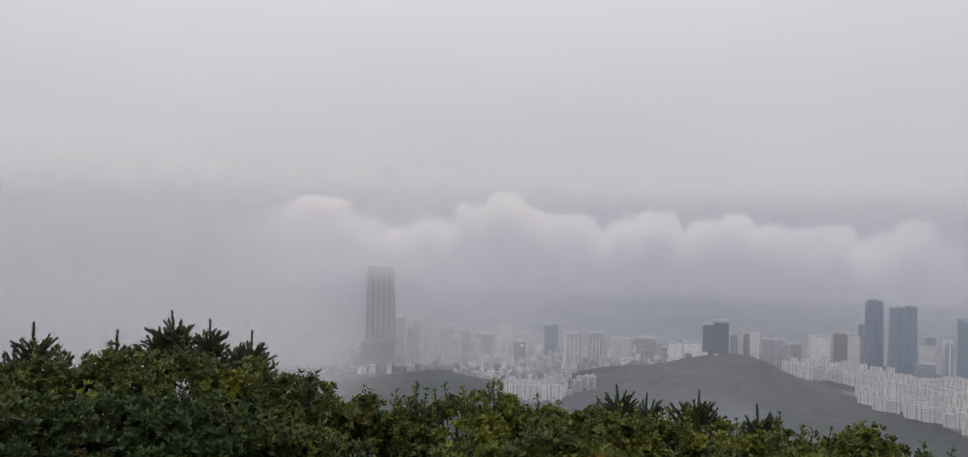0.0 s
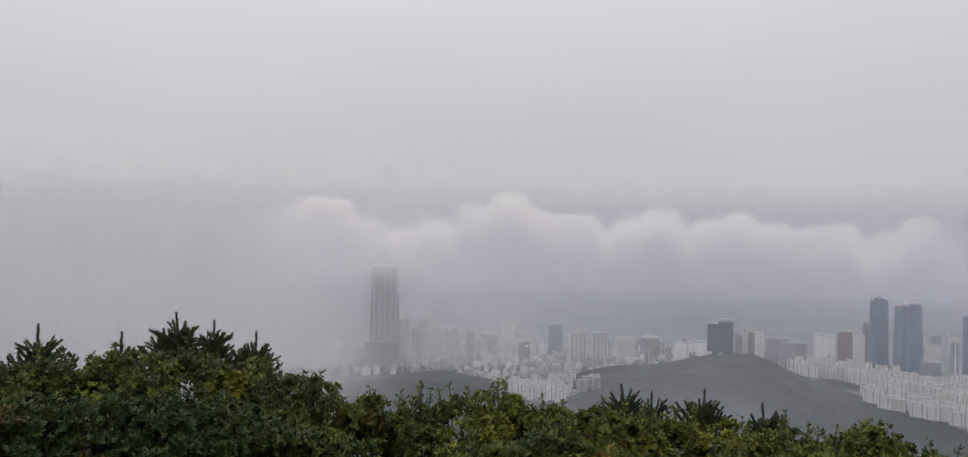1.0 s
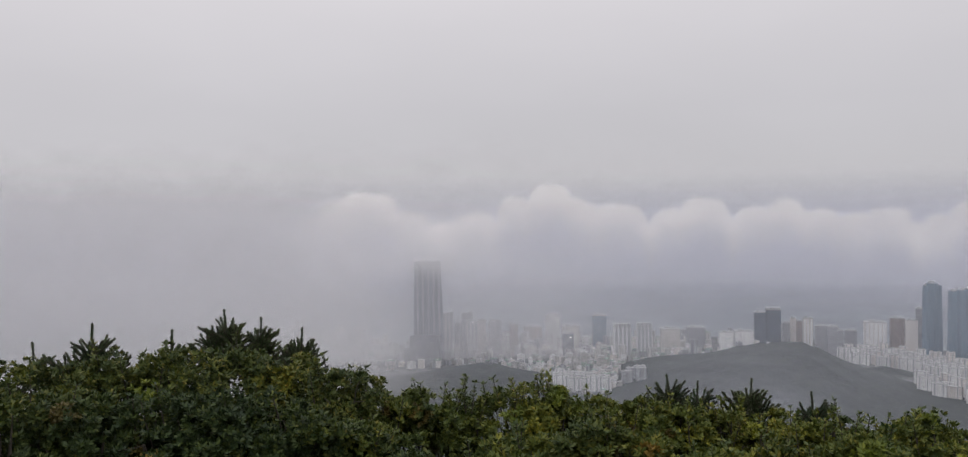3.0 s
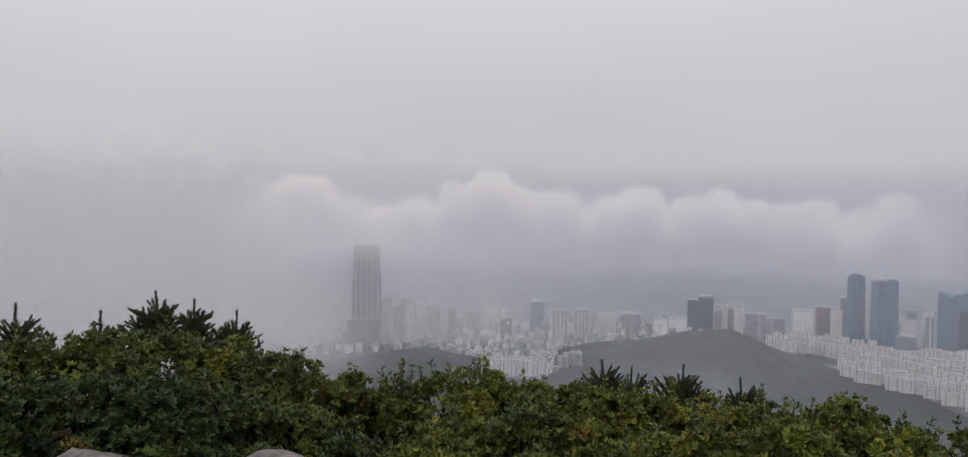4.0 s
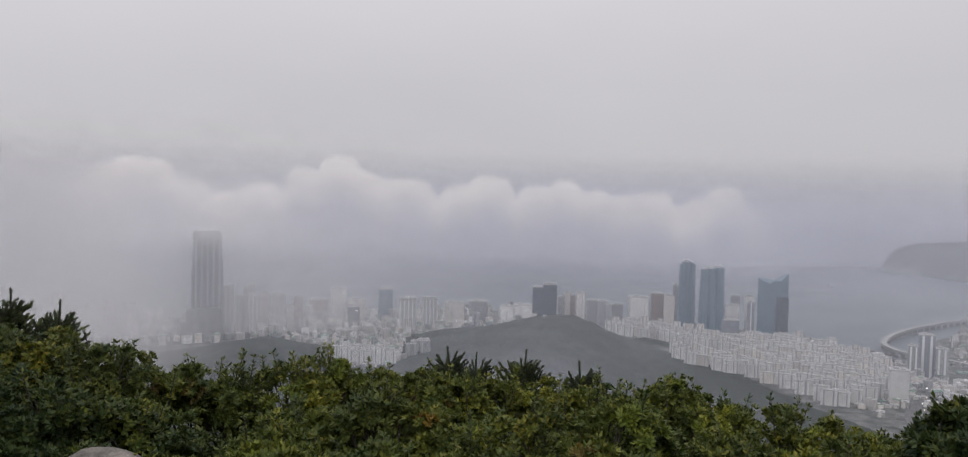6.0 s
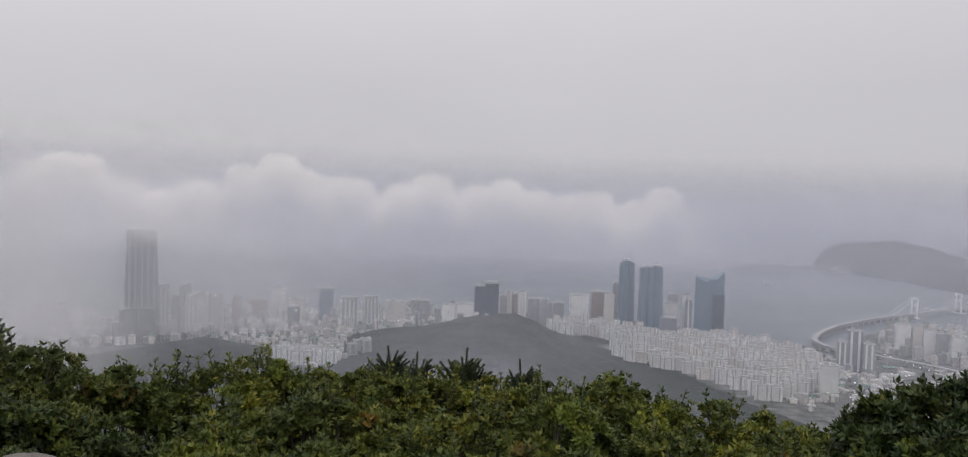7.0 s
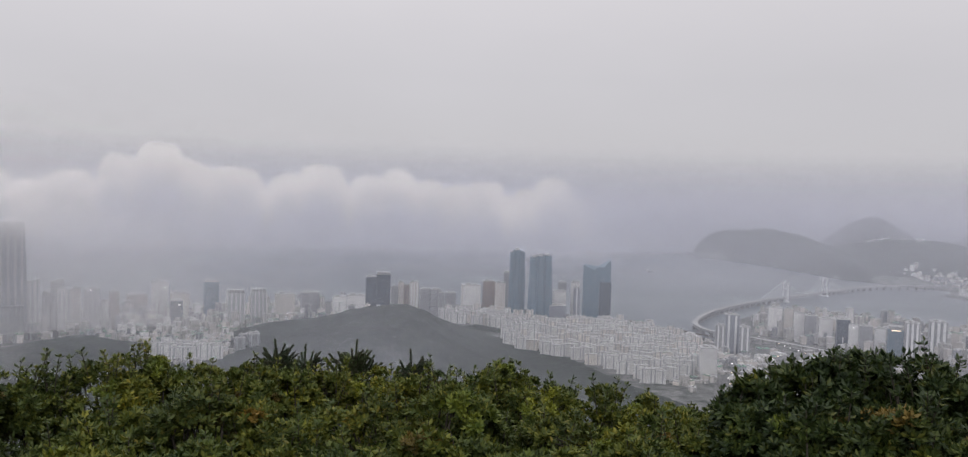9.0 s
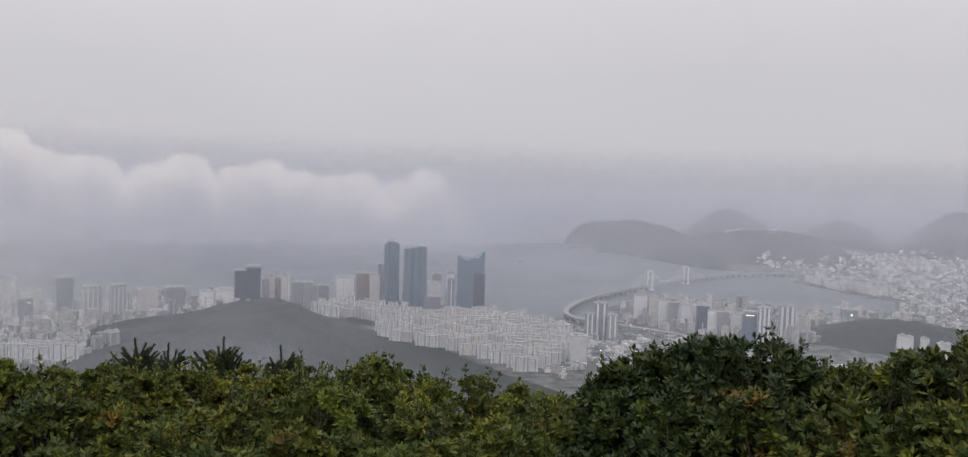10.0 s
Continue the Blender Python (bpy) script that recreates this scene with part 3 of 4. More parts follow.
MIDTOWN = [(10, 2294, 46, 51), (62, 2216, 36, 92), (96, 2106, 28, 58), (107, 2181, 42, 66), (183, 2207, 35, 90), (225, 2047, 40, 80), (279, 2051, 36, 80), (354, 2126, 46, 64), (437, 2227, 46, 54), (503, 2166, 32, 48), (547, 2169, 46, 51)]
for k, (x, y, w, h) in enumerate(MIDTOWN):
    wall = (BROWN_FLATS, WHITE_FLATS, DARK_GLASS, CREAM_FLATS, BLUE_GLASS, WHITE_FLATS, WHITE_FLATS, CREAM_FLATS, GREY_FLATS, WHITE_FLATS, WHITE_FLATS)[k]
    tower(x, y, w, h, wall, ("dark blue glass office tower" if wall in (DARK_GLASS, BLUE_GLASS) else "white flats tower with dark vertical strips" if k in (5, 6) else "mid-rise city block with pale walls"),
          4 if k in (5, 6) else 0, None, "frame" if k in (5, 6) else "plant", group="midtown towers", lit={1: (0.3, 0.84, 2.5, 2.2, LAMP_WHITE), 2: (0.2, 0.84, 5, 1.6, LAMP_WHITE), 3: (-0.3, 0.6, 1.6, 4, LAMP_WHITE), 7: (0.1, 0.3, 2, 1.5, LAMP_WHITE)}.get(k))
RIDGE = [(592, 2182, 28, 97), (626, 2185, 36, 103), (638, 2224, 41, 61), (678, 2247, 19, 61), (690, 2228, 14, 76), (703, 2220, 14, 69), (713, 2182, 23, 81), (726, 2119, 30, 69), (742, 2085, 26, 72), (753, 2070, 13, 64), (806, 2144, 27, 55), (864, 2166, 33, 69)]
for k, (x, y, w, h) in enumerate(RIDGE):
    wall = (DARK_GLASS, DARK_GLASS, WHITE_FLATS, GREY_FLATS, CREAM_FLATS, BROWN_FLATS, CREAM_FLATS, GREY_FLATS, GREY_FLATS, GREY_FLATS, GREY_FLATS, WHITE_FLATS)[k]
    tower(x, y, w, h, wall, "dark slate-blue high-rise behind the wooded hill" if k < 2 else "tall flats standing behind the wooded hill", 3 if k in (6, 11) else 0, PALE_STRIPE if k == 6 else None, "frame" if k == 1 else "plant", group="towers behind the hill", lit={2: (0.35, 0.78, 2, 2, LAMP_WHITE)}.get(k))
MARINA = [(870, 2154, 50, 74), (926, 2158, 32, 83), (948, 2128, 27, 81), (966, 2121, 20, 111), (1027, 1937, 44, 44), (1056, 1979, 33, 75), (1072, 1996, 22, 96), (1082, 1940, 22, 103), (1069, 1908, 16, 92)]
for k, (x, y, w, h) in enumerate(MARINA):
    wall = (CREAM_FLATS, BROWN_FLATS, CREAM_FLATS, GREY_FLATS, STEEL_GLASS, WHITE_FLATS, GREY_FLATS, WHITE_FLATS, STEEL_GLASS)[k]
    tower(x, y, w, h, wall, "cream flats tower with vertical strips" if k == 0 else "high-rise at the marina beside the glass towers", 5 if k == 0 else 1 if k == 8 else 0, PALE_STRIPE, "plant", group="marina towers")
ROW = [(1476, 1627, 32, 71), (1494, 1601, 20, 71), (1500, 1571, 23, 65), (1508, 1541, 25, 63), (1516, 1502, 30, 62), (1530, 1462, 29, 66), (1527, 1429, 19, 59), (1535, 1401, 26, 60), (1547, 1372, 22, 59), (1530, 1317, 31, 69), (1539, 1283, 28, 87), (1623, 1288, 35, 80), (1973, 1368, 38, 47)]
for k, (x, y, w, h) in enumerate(ROW):
    wall = (WHITE_FLATS, CREAM_FLATS, WHITE_FLATS, GREY_FLATS, WHITE_FLATS, DARK_GLASS, WHITE_FLATS, GREY_FLATS, WHITE_FLATS, BLUE_GLASS, GREY_FLATS, GREY_FLATS, GREY_FLATS)[k]
    tower(x, y, w, h, wall, "dark glass tower by the bay" if wall in (DARK_GLASS, BLUE_GLASS) else "pale flats tower in a row by the bay", 3 if k in (10, 11) else 0, PALE_STRIPE, "frame" if k == 9 else "plant", group="bay front towers", lit={9: (0.0, 0.95, 18, 2, LAMP_WARM), 12: (0.1, 0.7, 3, 6, LAMP_WHITE), 6: (0, 0.9, 2, 1.5, LAMP_WHITE)}.get(k))
RIVER = [(1224, 1482, 30, 85), (1196, 1485, 20, 62), (1230, 1446, 22, 63), (1012, 1289, 31, 60), (1673, 1026, 30, 56), (1703, 1001, 16, 52), (1715, 966, 28, 48)]
for k, (x, y, w, h) in enumerate(RIVER):
    tower(x, y, w, h, (STEEL_GLASS, GREY_FLATS, GREY_FLATS, WHITE_FLATS, WHITE_FLATS, WHITE_FLATS, WHITE_FLATS)[k], "slim grey tower at the river mouth" if k < 3 else "white flats tower beside green hill", 2 if k < 3 else 0, PALE_STRIPE, group="river towers")


def supertall():
    """The tallest tower, its head in the cloud: stepped glass shaft on a pale podium."""
    x, y = -246, 2020
    root = thing("skyscraper", x, y, 0, face_turn(x, y, 6), "very tall grey glass skyscraper with its head in cloud", "skyscraper")
    b = Build()
    for w, z0, z1 in ((70, 0, 150), (68, 150, 190), (64, 190, 250)):
        o, n = [], 9
        for k in range(n):
            back = 0 if k % 2 == 0 else 1.6
            o += [(-w / 2 + w * k / n, -20 + back), (-w / 2 + w * (k + 1) / n, -20 + back)]
        b.prism(o + [(w / 2, 20), (-w / 2, 20)], z0, z1)
    part("wall", b, STEEL_GLASS, root)
    b = Build()
    b.box(-30, -18, 250, 30, 18, 254)
    part("roof", b, ROOFTOP, root)
    b = Build()
    b.box(-48, -42, 0, 26, -21, 78)
    b.box(-60, -36, 0, -48, -18, 50)
    b.box(26, -40, 0, 34, -21, 40)
    part("podium", b, GREY_FLATS, root, "pale lower wing")
    for k in range(5):
        b = Build()
        px = -26 + 13 * k
        b.box(px - 1.8, -21.2, 78, px + 1.8, -18.5, 248)
        part("mullion", b, GREY_STRIPE, root)


def curved_tower(x, y, w, h, turn, steps, label):
    """A glass tower of leaning petals with a stepped head."""
    root = thing("glass_tower", x, y, 0, face_turn(x, y, turn), label, "skyscraper", "dark glass towers at the marina")
    for k, (off, wide, top, lean) in enumerate(steps):
        b = Build()
        rings = []
        for s in range(7):
            t = s / 6
            ww = wide * w * (1.06 - 0.12 * t ** 1.6) / 2
            cx = off * w + lean * t * w
            rings.append([(cx + ww * math.cos(a) * (1 if abs(math.cos(a)) < 0.95 else 1.02), ww * 1.2 * math.sin(a), top * h * t) for a in (2 * math.pi * q / 12 + 0.26 for q in range(12))])
        b.add([p for r in rings for p in r], [(i * 12 + q, i * 12 + (q + 1) % 12, (i + 1) * 12 + (q + 1) % 12, (i + 1) * 12 + q) for i in range(6) for q in range(12)] + [tuple(range(72, 84))])
        wing = part("wing", b, BLUE_GLASS, root)
        b = Build()
        b.box(off * w + lean * w - wide * w * 0.3, -4, top * h, off * w + lean * w + wide * w * 0.22, 5, top * h + 4.5)
        part("roof_plant", b, ROOFTOP, wing)


def sail_tower(x, y, w, h):
    """A slab with a notched, sharply rising roof line and a lower wing in front."""
    root = thing("sail_tower", x, y, 0, face_turn(x, y, 4), "blue-grey glass tower with a sharp swept roof point", "skyscraper", "dark glass towers at the marina")
    b = Build()
    o = [(-w * 0.5, -11), (-w * 0.12, -13), (0.02 * w, -13), (0.25 * w, -12.5), (0.5 * w, -9), (0.5 * w, 12), (0.25 * w, 13), (0.02 * w, 13), (-0.12 * w, 13), (-w * 0.5, 12)]
    t = [h * q for q in (0.97, 0.885, 0.935, 0.935, 1.06, 1.06, 0.935, 0.935, 0.885, 0.97)]
    b.prism(o, 0, t)
    part("wall", b, BLUE_GLASS, root)
    b = Build()
    b.prism([(w * 0.1, -22), (w * 0.52, -20), (w * 0.52, -9.2), (w * 0.1, -12.9)], 0, h * 0.7)
    part("front_wing", b, DARK_GLASS, root)


supertall()
curved_tower(957, 2040, 47, 187, 0, [(-0.22, 0.5, 0.96, 0.03), (0.22, 0.52, 0.965, -0.03), (0.0, 0.6, 0.99, 0.0)], "dark blue glass tower with a stepped head")
curved_tower(985, 1955, 64, 179, 0, [(-0.28, 0.42, 0.97, 0.03), (0.02, 0.46, 0.985, 0.0), (0.3, 0.42, 1.0, -0.04)], "broad dark blue glass tower with rounded wings")
sail_tower(1119, 1894, 71, 163)


# ---- slabs of flats, houses, roads, bridge ----
def in_zone(px, py, zone):
    z = np.array(zone, float)
    inside = np.zeros(px.shape, bool)
    for (ax, ay), (bx, by) in zip(z, np.roll(z, -1, 0)):
        cross = (ay > py) != (by > py)
        inside ^= cross & (px < (bx - ax) * (py - ay) / (by - ay + 1e-9) + ax)
    return inside


def slab_proto(long, deep, high, wall, label):
    """A slab of flats: stepped front, stair shafts that rise over the roof, parapet."""
    root = thing("apartment_block", 0, 0, 0, 0, label, "apartment building", "white flats on the plain")
    b = Build()
    o, n = [], 5
    for k in range(n):
        back = 0.0 if k % 2 == 0 else 1.2
        o += [(-long / 2 + long * k / n, -deep / 2 + back), (-long / 2 + long * (k + 1) / n, -deep / 2 + back)]
    b.prism(o + [(long / 2, deep / 2), (-long / 2, deep / 2)], -8, high)
    part("wall", b, wall, root)
    b = Build()
    b.box(-long / 2 - 0.2, -deep / 2 - 0.2, high, long / 2 + 0.2, deep / 2 + 0.2, high + 0.8)
    for q in (-0.3, 0.3):
        b.box(long * q - 1.6, -1.8, high + 0.8, long * q + 1.6, 2.2, high + 3.2)
    part("roof", b, ROOFTOP, root)
    for q in (-0.3, 0.3):
        b = Build()
        b.box(long * q - 1.1, -deep / 2 - 0.35, -8, long * q + 1.1, -deep / 2 + 1.4, high - 0.4)
        part("stair_window_strip", b, GREY_STRIPE, root)
    return root


PROTOS = []
for long, high, wall, label in ((26, 27, WHITE_FLATS, "white slab of flats with stair shafts"), (20, 31, WHITE_FLATS, "tall white block of flats"), (32, 22, CREAM_FLATS, "cream slab of flats with flat roof"),
                                (24, 24, WHITE_FLATS, "white slab of flats with flat roof"), (17, 34, CREAM_FLATS, "slim cream tower of flats"), (22, 24, GREY_FLATS, "low grey slab of flats")):
    PROTOS.append(slab_proto(long, 8.5, high, wall, label))
used = set()


def place_block(k, x, y, turn, lift=0.0):
    m = pose(x, y, ground_at(x, y) + lift, 0, 0, turn)
    if k not in used:
        used.add(k)
        PROTOS[k].matrix_world = m
    else:
        copy_thing(PROTOS[k], m)


def fill_blocks(zone, spacing_x, spacing_y, turn, kinds, most, seed, jitter=0.25, steep=7):
    g = np.random.default_rng(seed)
    z = np.array(zone, float)
    c, s = math.cos(radians(turn)), math.sin(radians(turn))
    mid = z.mean(0)
    span = int(np.abs(z - mid).max() * 1.5 / min(spacing_x, spacing_y)) + 2
    spots = []
    for i in range(-span, span):
        for j in range(-span, span):
            u = (i + 0.5 * (j % 2) + g.uniform(-jitter, jitter)) * spacing_x
            v = (j + g.uniform(-jitter, jitter) * 0.6) * spacing_y
            spots.append((mid[0] + c * u - s * v, mid[1] + s * u + c * v))
    p = np.array(spots)
    ok = in_zone(p[:, 0], p[:, 1], zone) & (sea_depth(p[:, 0], p[:, 1]) < -18) & (hills(p[:, 0], p[:, 1]) < steep) & (wooded_strip(p[:, 0], p[:, 1]) > 36)
    p = p[ok]
    p = p[np.argsort(np.hypot(p[:, 0], p[:, 1]))]
    p, rest = p[:most], p[most:]
    for x, y in p:
        place_block(int(g.choice(kinds)), x, y, turn + g.uniform(-8, 8))
    return rest


REST = fill_blocks([(700, 1960), (814, 2120), (930, 2000), (960, 1900), (1130, 1860), (1190, 1760), (1190, 1560), (1040, 1330), (880, 1270), (850, 1480), (785, 1590), (740, 1720)], 25, 32, -32, [0, 0, 1, 2, 3, 3, 4], 300, 11, 0.3)
fill_blocks([(30, 1660), (150, 1640), (160, 1720), (40, 1740)], 22, 30, -2, [1, 0], 14, 12, 0.1, 24)
fill_blocks([(190, 1690), (330, 1760), (330, 1800), (190, 1730)], 27, 26, 12, [5], 12, 13, 0.25, 24)
fill_blocks([(2620, 1740), (2710, 2090), (2800, 2080), (2740, 1730)], 26, 42, 70, [3, 0, 2], 34, 14)


def boxes(name, label, spots, mats, seed, low, high, wide, category="house"):
    """Small flat-roofed houses that nobody could count, as one mesh."""
    g = np.random.default_rng(seed)
    b = Build()
    zs = land_height(spots[:, 0], spots[:, 1])
    for (x, y), z in zip(spots, zs):
        w, d, h = g.uniform(*wide), g.uniform(*wide), g.uniform(low, high) * (1.0 if g.random() < 0.85 else 1.9)
        turn = g.choice([0.2, -0.35, 0.9]) + g.uniform(-0.1, 0.1)
        m = int(g.choice([0, 0, 1, 2, 3]))
        b.box(-w / 2, -d / 2, z - 4, w / 2, d / 2, z + h, m, turn, (x, y))
        b.box(-w / 2 - 0.2, -d / 2 - 0.2, z + h, w / 2 + 0.2, d / 2 + 0.2, z + h + 0.5, 4 if g.random() < 0.75 else 5, turn, (x, y))
        b.box(-w * 0.2, -d * 0.2, z + h + 0.5, w * 0.15, d * 0.2, z + h + 2.0, m, turn, (x, y))
    tagged(new(name, b.mesh(name, mats)), label, category, kind="stuff")


def scatter(zone, count, seed, hill_limit=9, shore=12):
    g = np.random.default_rng(seed)
    z = np.array(zone, float)
    p = g.uniform(z.min(0), z.max(0), (count * 4, 2))
    ok = in_zone(p[:, 0], p[:, 1], zone) & (sea_depth(p[:, 0], p[:, 1]) < -shore) & (hills(p[:, 0], p[:, 1]) < hill_limit)
    return p[ok][:count]


HOUSES = [HOUSE_WALL, WHITE_FLATS, GREY_FLATS, CREAM_FLATS, ROOFTOP, GREEN_ROOF]
boxes("back_rows", "close rows of white flats towards the marina", REST, [WHITE_FLATS, WHITE_FLATS, CREAM_FLATS, CREAM_FLATS, ROOFTOP, ROOFTOP], 30, 18, 30, (8, 20), "flats")
boxes("beach_quarter", "crowded pale houses and shops near the beach", scatter([(-520, 1930), (600, 1900), (640, 2380), (-520, 2300)], 620, 21, 10), HOUSES, 31, 6, 22, (8, 18))
boxes("valley_quarter", "low pale houses between the wooded hills", scatter([(20, 1600), (330, 1700), (340, 2000), (-60, 1960)], 260, 22, 12), HOUSES, 32, 5, 11, (7, 13))
boxes("marina_quarter", "low flat-roofed blocks beside the marina", scatter([(930, 1780), (1240, 1950), (1270, 1560), (1240, 1300), (900, 1200), (1000, 1500)], 330, 23, 10), HOUSES, 33, 4, 13, (8, 17))
boxes("river_quarter", "sheds, halls and small blocks by the river", scatter([(880, 1050), (1290, 1520), (1560, 1280), (1500, 820), (1200, 700)], 230, 24, 10), HOUSES, 34, 3, 8, (10, 26))
boxes("bay_quarter", "dense pale blocks along the bay front", scatter([(1430, 1620), (1620, 1880), (1860, 1820), (2010, 1520), (2200, 1450), (1900, 1120), (1560, 1250)], 620, 25, 20), HOUSES, 35, 8, 30, (9, 18))
boxes("far_quarter", "hazy pale blocks spread across the far shore", scatter([(2100, 1380), (2620, 1600), (2900, 2200), (2960, 2700), (3400, 2900), (4300, 2300), (4200, 1300), (2500, 900), (1950, 1050)], 2300, 26, 40), HOUSES, 36, 4, 13, (9, 20))
boxes("hillside_quarter", "pale flats climbing the far hillside", scatter([(3080, 2750), (3250, 3080), (3420, 2820), (3250, 2550)], 260, 27, 110), HOUSES, 37, 9, 22, (12, 20))
boxes("shore_quarter", "pale towers fading in fog along the shore", scatter([(-1100, 1900), (-420, 1900), (-420, 2240), (-1100, 2280)], 160, 28, 20), HOUSES, 38, 14, 60, (14, 24))


def ribbon(b, pts, width, z, thick, mat=0, steps=6):
    """A smooth band along plan points with an upright edge."""
    p = np.array(pts, float)
    q = []
    for i in range(len(p) - 1):
        p0, p1, p2, p3 = p[max(i - 1, 0)], p[i], p[i + 1], p[min(i + 2, len(p) - 1)]
        for s in range(steps):
            t = s / steps
            q.append(0.5 * (2 * p1 + (p2 - p0) * t + (2 * p0 - 5 * p1 + 4 * p2 - p3) * t * t + (3 * p1 - p0 - 3 * p2 + p3) * t ** 3))
    q.append(p[-1])
    q = np.array(q)
    d = np.gradient(q, axis=0)
    d /= np.linalg.norm(d, axis=1, keepdims=True)
    nrm = np.stack([-d[:, 1], d[:, 0]], -1) * width / 2
    zz = np.array([z(x, y) if callable(z) else z for x, y in q])
    v = []
    for a, n2, h in zip(q, nrm, zz):
        v += [(*(a - n2), h), (*(a + n2), h), (*(a + n2), h - thick), (*(a - n2), h - thick)]
    f = []
    for i in range(len(q) - 1):
        for k in range(4):
            f.append((i * 4 + k, i * 4 + (k + 1) % 4, i * 4 + 4 + (k + 1) % 4, i * 4 + 4 + k))
    b.add(v, f, mat)
    return q, d


def sea_bridge():
    root = thing("suspension_bridge", 2105, 2190, 0, 0, "long white double-deck suspension bridge curving across the bay", "bridge")
    to = lambda pts: [(x - 2105, y - 2190) for x, y in pts]
    pts = to([(1360, 1560), (1318, 1640), (1326, 1735), (1392, 1826), (1526, 1934), (1702, 2030), (1880, 2105), (1975, 2135), (2229, 2221), (2330, 2255), (2440, 2290), (2567, 2310), (2700, 2300), (2850, 2260)])
    b = Build()
    q, d = ribbon(b, pts, 13, 17, 1.6)
    part("upper_deck", b, CONCRETE, root)
    b = Build()
    ribbon(b, pts, 12, 11.5, 1.4)
    part("lower_deck", b, CONCRETE, root)
    run = np.r_[0, np.cumsum(np.linalg.norm(np.diff(q, axis=0), axis=1))]
    s = 10.0
    first = None
    while s < run[-1]:
        x, y = np.interp(s, run, q[:, 0]), np.interp(s, run, q[:, 1])
        th = math.atan2(np.interp(s, run, d[:, 1]), np.interp(s, run, d[:, 0]))
        if not -125 < x < 120:
            if first is None:
                b = Build()
                b.box(-1.6, -5.5, -14, 1.6, 5.5, 10.1)
                b.box(-3, -7, -14, 3, 7, 2)
                for e in (-5.6, 5.0):
                    b.box(-0.7, e, 10.1, 0.7, e + 0.8, 15.4)
                first = part("pier", b, CONCRETE, root)
                first.matrix_local = pose(x, y, 0, 0, 0, math.degrees(th))
            else:
                o = new("pier", first.data)
                o.parent = root
                o.matrix_local = pose(x, y, 0, 0, 0, math.degrees(th))
        s += 36
    th = math.atan2(86, 254)
    for x, y in to([(1975, 2135), (2229, 2221)]):
        b = Build()
        for e in (-8.5, 8.5):
            b.prism([(-2.2, e - 2), (2.2, e - 2), (2.2, e + 2), (-2.2, e + 2)], -14, 66)
        for h in (8, 40, 62):
            b.box(-1.8, -8, h, 1.8, 8, h + 3.2)
        b.box(-9, -15, -14, 9, 15, 3)
        o = part("pylon", b, STEEL_WHITE, root, "white H-shaped bridge pylon")
        o.matrix_local = pose(x, y, 0, 0, 0, math.degrees(th))
    ux, uy = math.cos(th), math.sin(th)
    for side in (-8, 8):
        b = Build()
        line = []
        for k in range(61):
            t = -0.55 + 2.1 * k / 60
            h = 66 - 46 * (1 - (2 * t - 1) ** 2) if 0 <= t <= 1 else 66 - 48 * min((-t if t < 0 else t - 1) / 0.55, 1)
            line.append((-130 + 254 * ux * t - uy * side, -55 + 254 * uy * t + ux * side + 0.0, h))
        b.tube(line, [0.55] * len(line), 5)
        for p in line[2:-2:2]:
            b.box(p[0] - 0.15, p[1] - 0.15, 17, p[0] + 0.15, p[1] + 0.15, p[2])
        part("cable", b, STEEL_WHITE, root, "white main cable with hangers")


sea_bridge()


def viaduct():
    root = thing("viaduct", 1405, 1500, 4, 0, "grey elevated road on piers behind the river mouth", "viaduct")
    b = Build()
    q, d = ribbon(b, [(-45, 60), (-20, 0), (0, -60), (12, -130), (8, -220), (-30, -330), (-90, -430)], 12, 12, 1.8)
    part("deck", b, CONCRETE, root)
    for k in range(2, len(q) - 1, 3):
        b = Build()
        b.box(-1.4, -4, -8, 1.4, 4, 10.1)
        o = part("pier", b, CONCRETE, root)
        o.matrix_local = pose(q[k][0], q[k][1], 0, 0, 0, math.degrees(math.atan2(d[k][1], d[k][0])))


viaduct()


def road(name, label, pts, width):
    b = Build()
    ribbon(b, pts, width, lambda x, y: ground_at(x, y) + 0.6, 0.8)
    tagged(new(name, b.mesh(name, [ASPHALT])), label, "road", kind="structure")


road("road", "wide grey road through the river quarter", [(850, 900), (905, 1060), (960, 1190), (1050, 1280), (1160, 1350), (1290, 1400), (1420, 1420), (1520, 1230), (1640, 1180)], 17)
road("road_2", "grey street between the flats", [(905, 1060), (1040, 1180), (1180, 1230), (1330, 1240), (1480, 1130)], 12)
road("road_3", "straight avenue running away through the far city", [(2250, 1270), (2600, 1380), (3000, 1500), (3600, 1700)], 22)


def breakwater():
    b = Build()
    g = np.random.default_rng(3)
    ribbon(b, [(1190, 1945), (1235, 1930), (1262, 1800), (1302, 1745)], 7, 2.4, 5)
    ribbon(b, [(1300, 1725), (1322, 1660), (1318, 1590)], 7, 2.4, 5)
    for x, y in [(1190 + 40 * t, 1946 - 20 * t) for t in np.linspace(0, 1, 14)] + [(1240 + 24 * t, 1925 - 128 * t) for t in np.linspace(0, 1, 40)]:
        b.box(-2, -1.6, -3, 2, 1.6, 2 + g.random() * 1.6, 0, g.uniform(0, 3), (x + g.uniform(-4, 4), y + g.uniform(-3, 3)))
    tagged(new("breakwater", b.mesh("breakwater", [ROCK])), "dark stone breakwater round the marina", "breakwater", kind="structure")


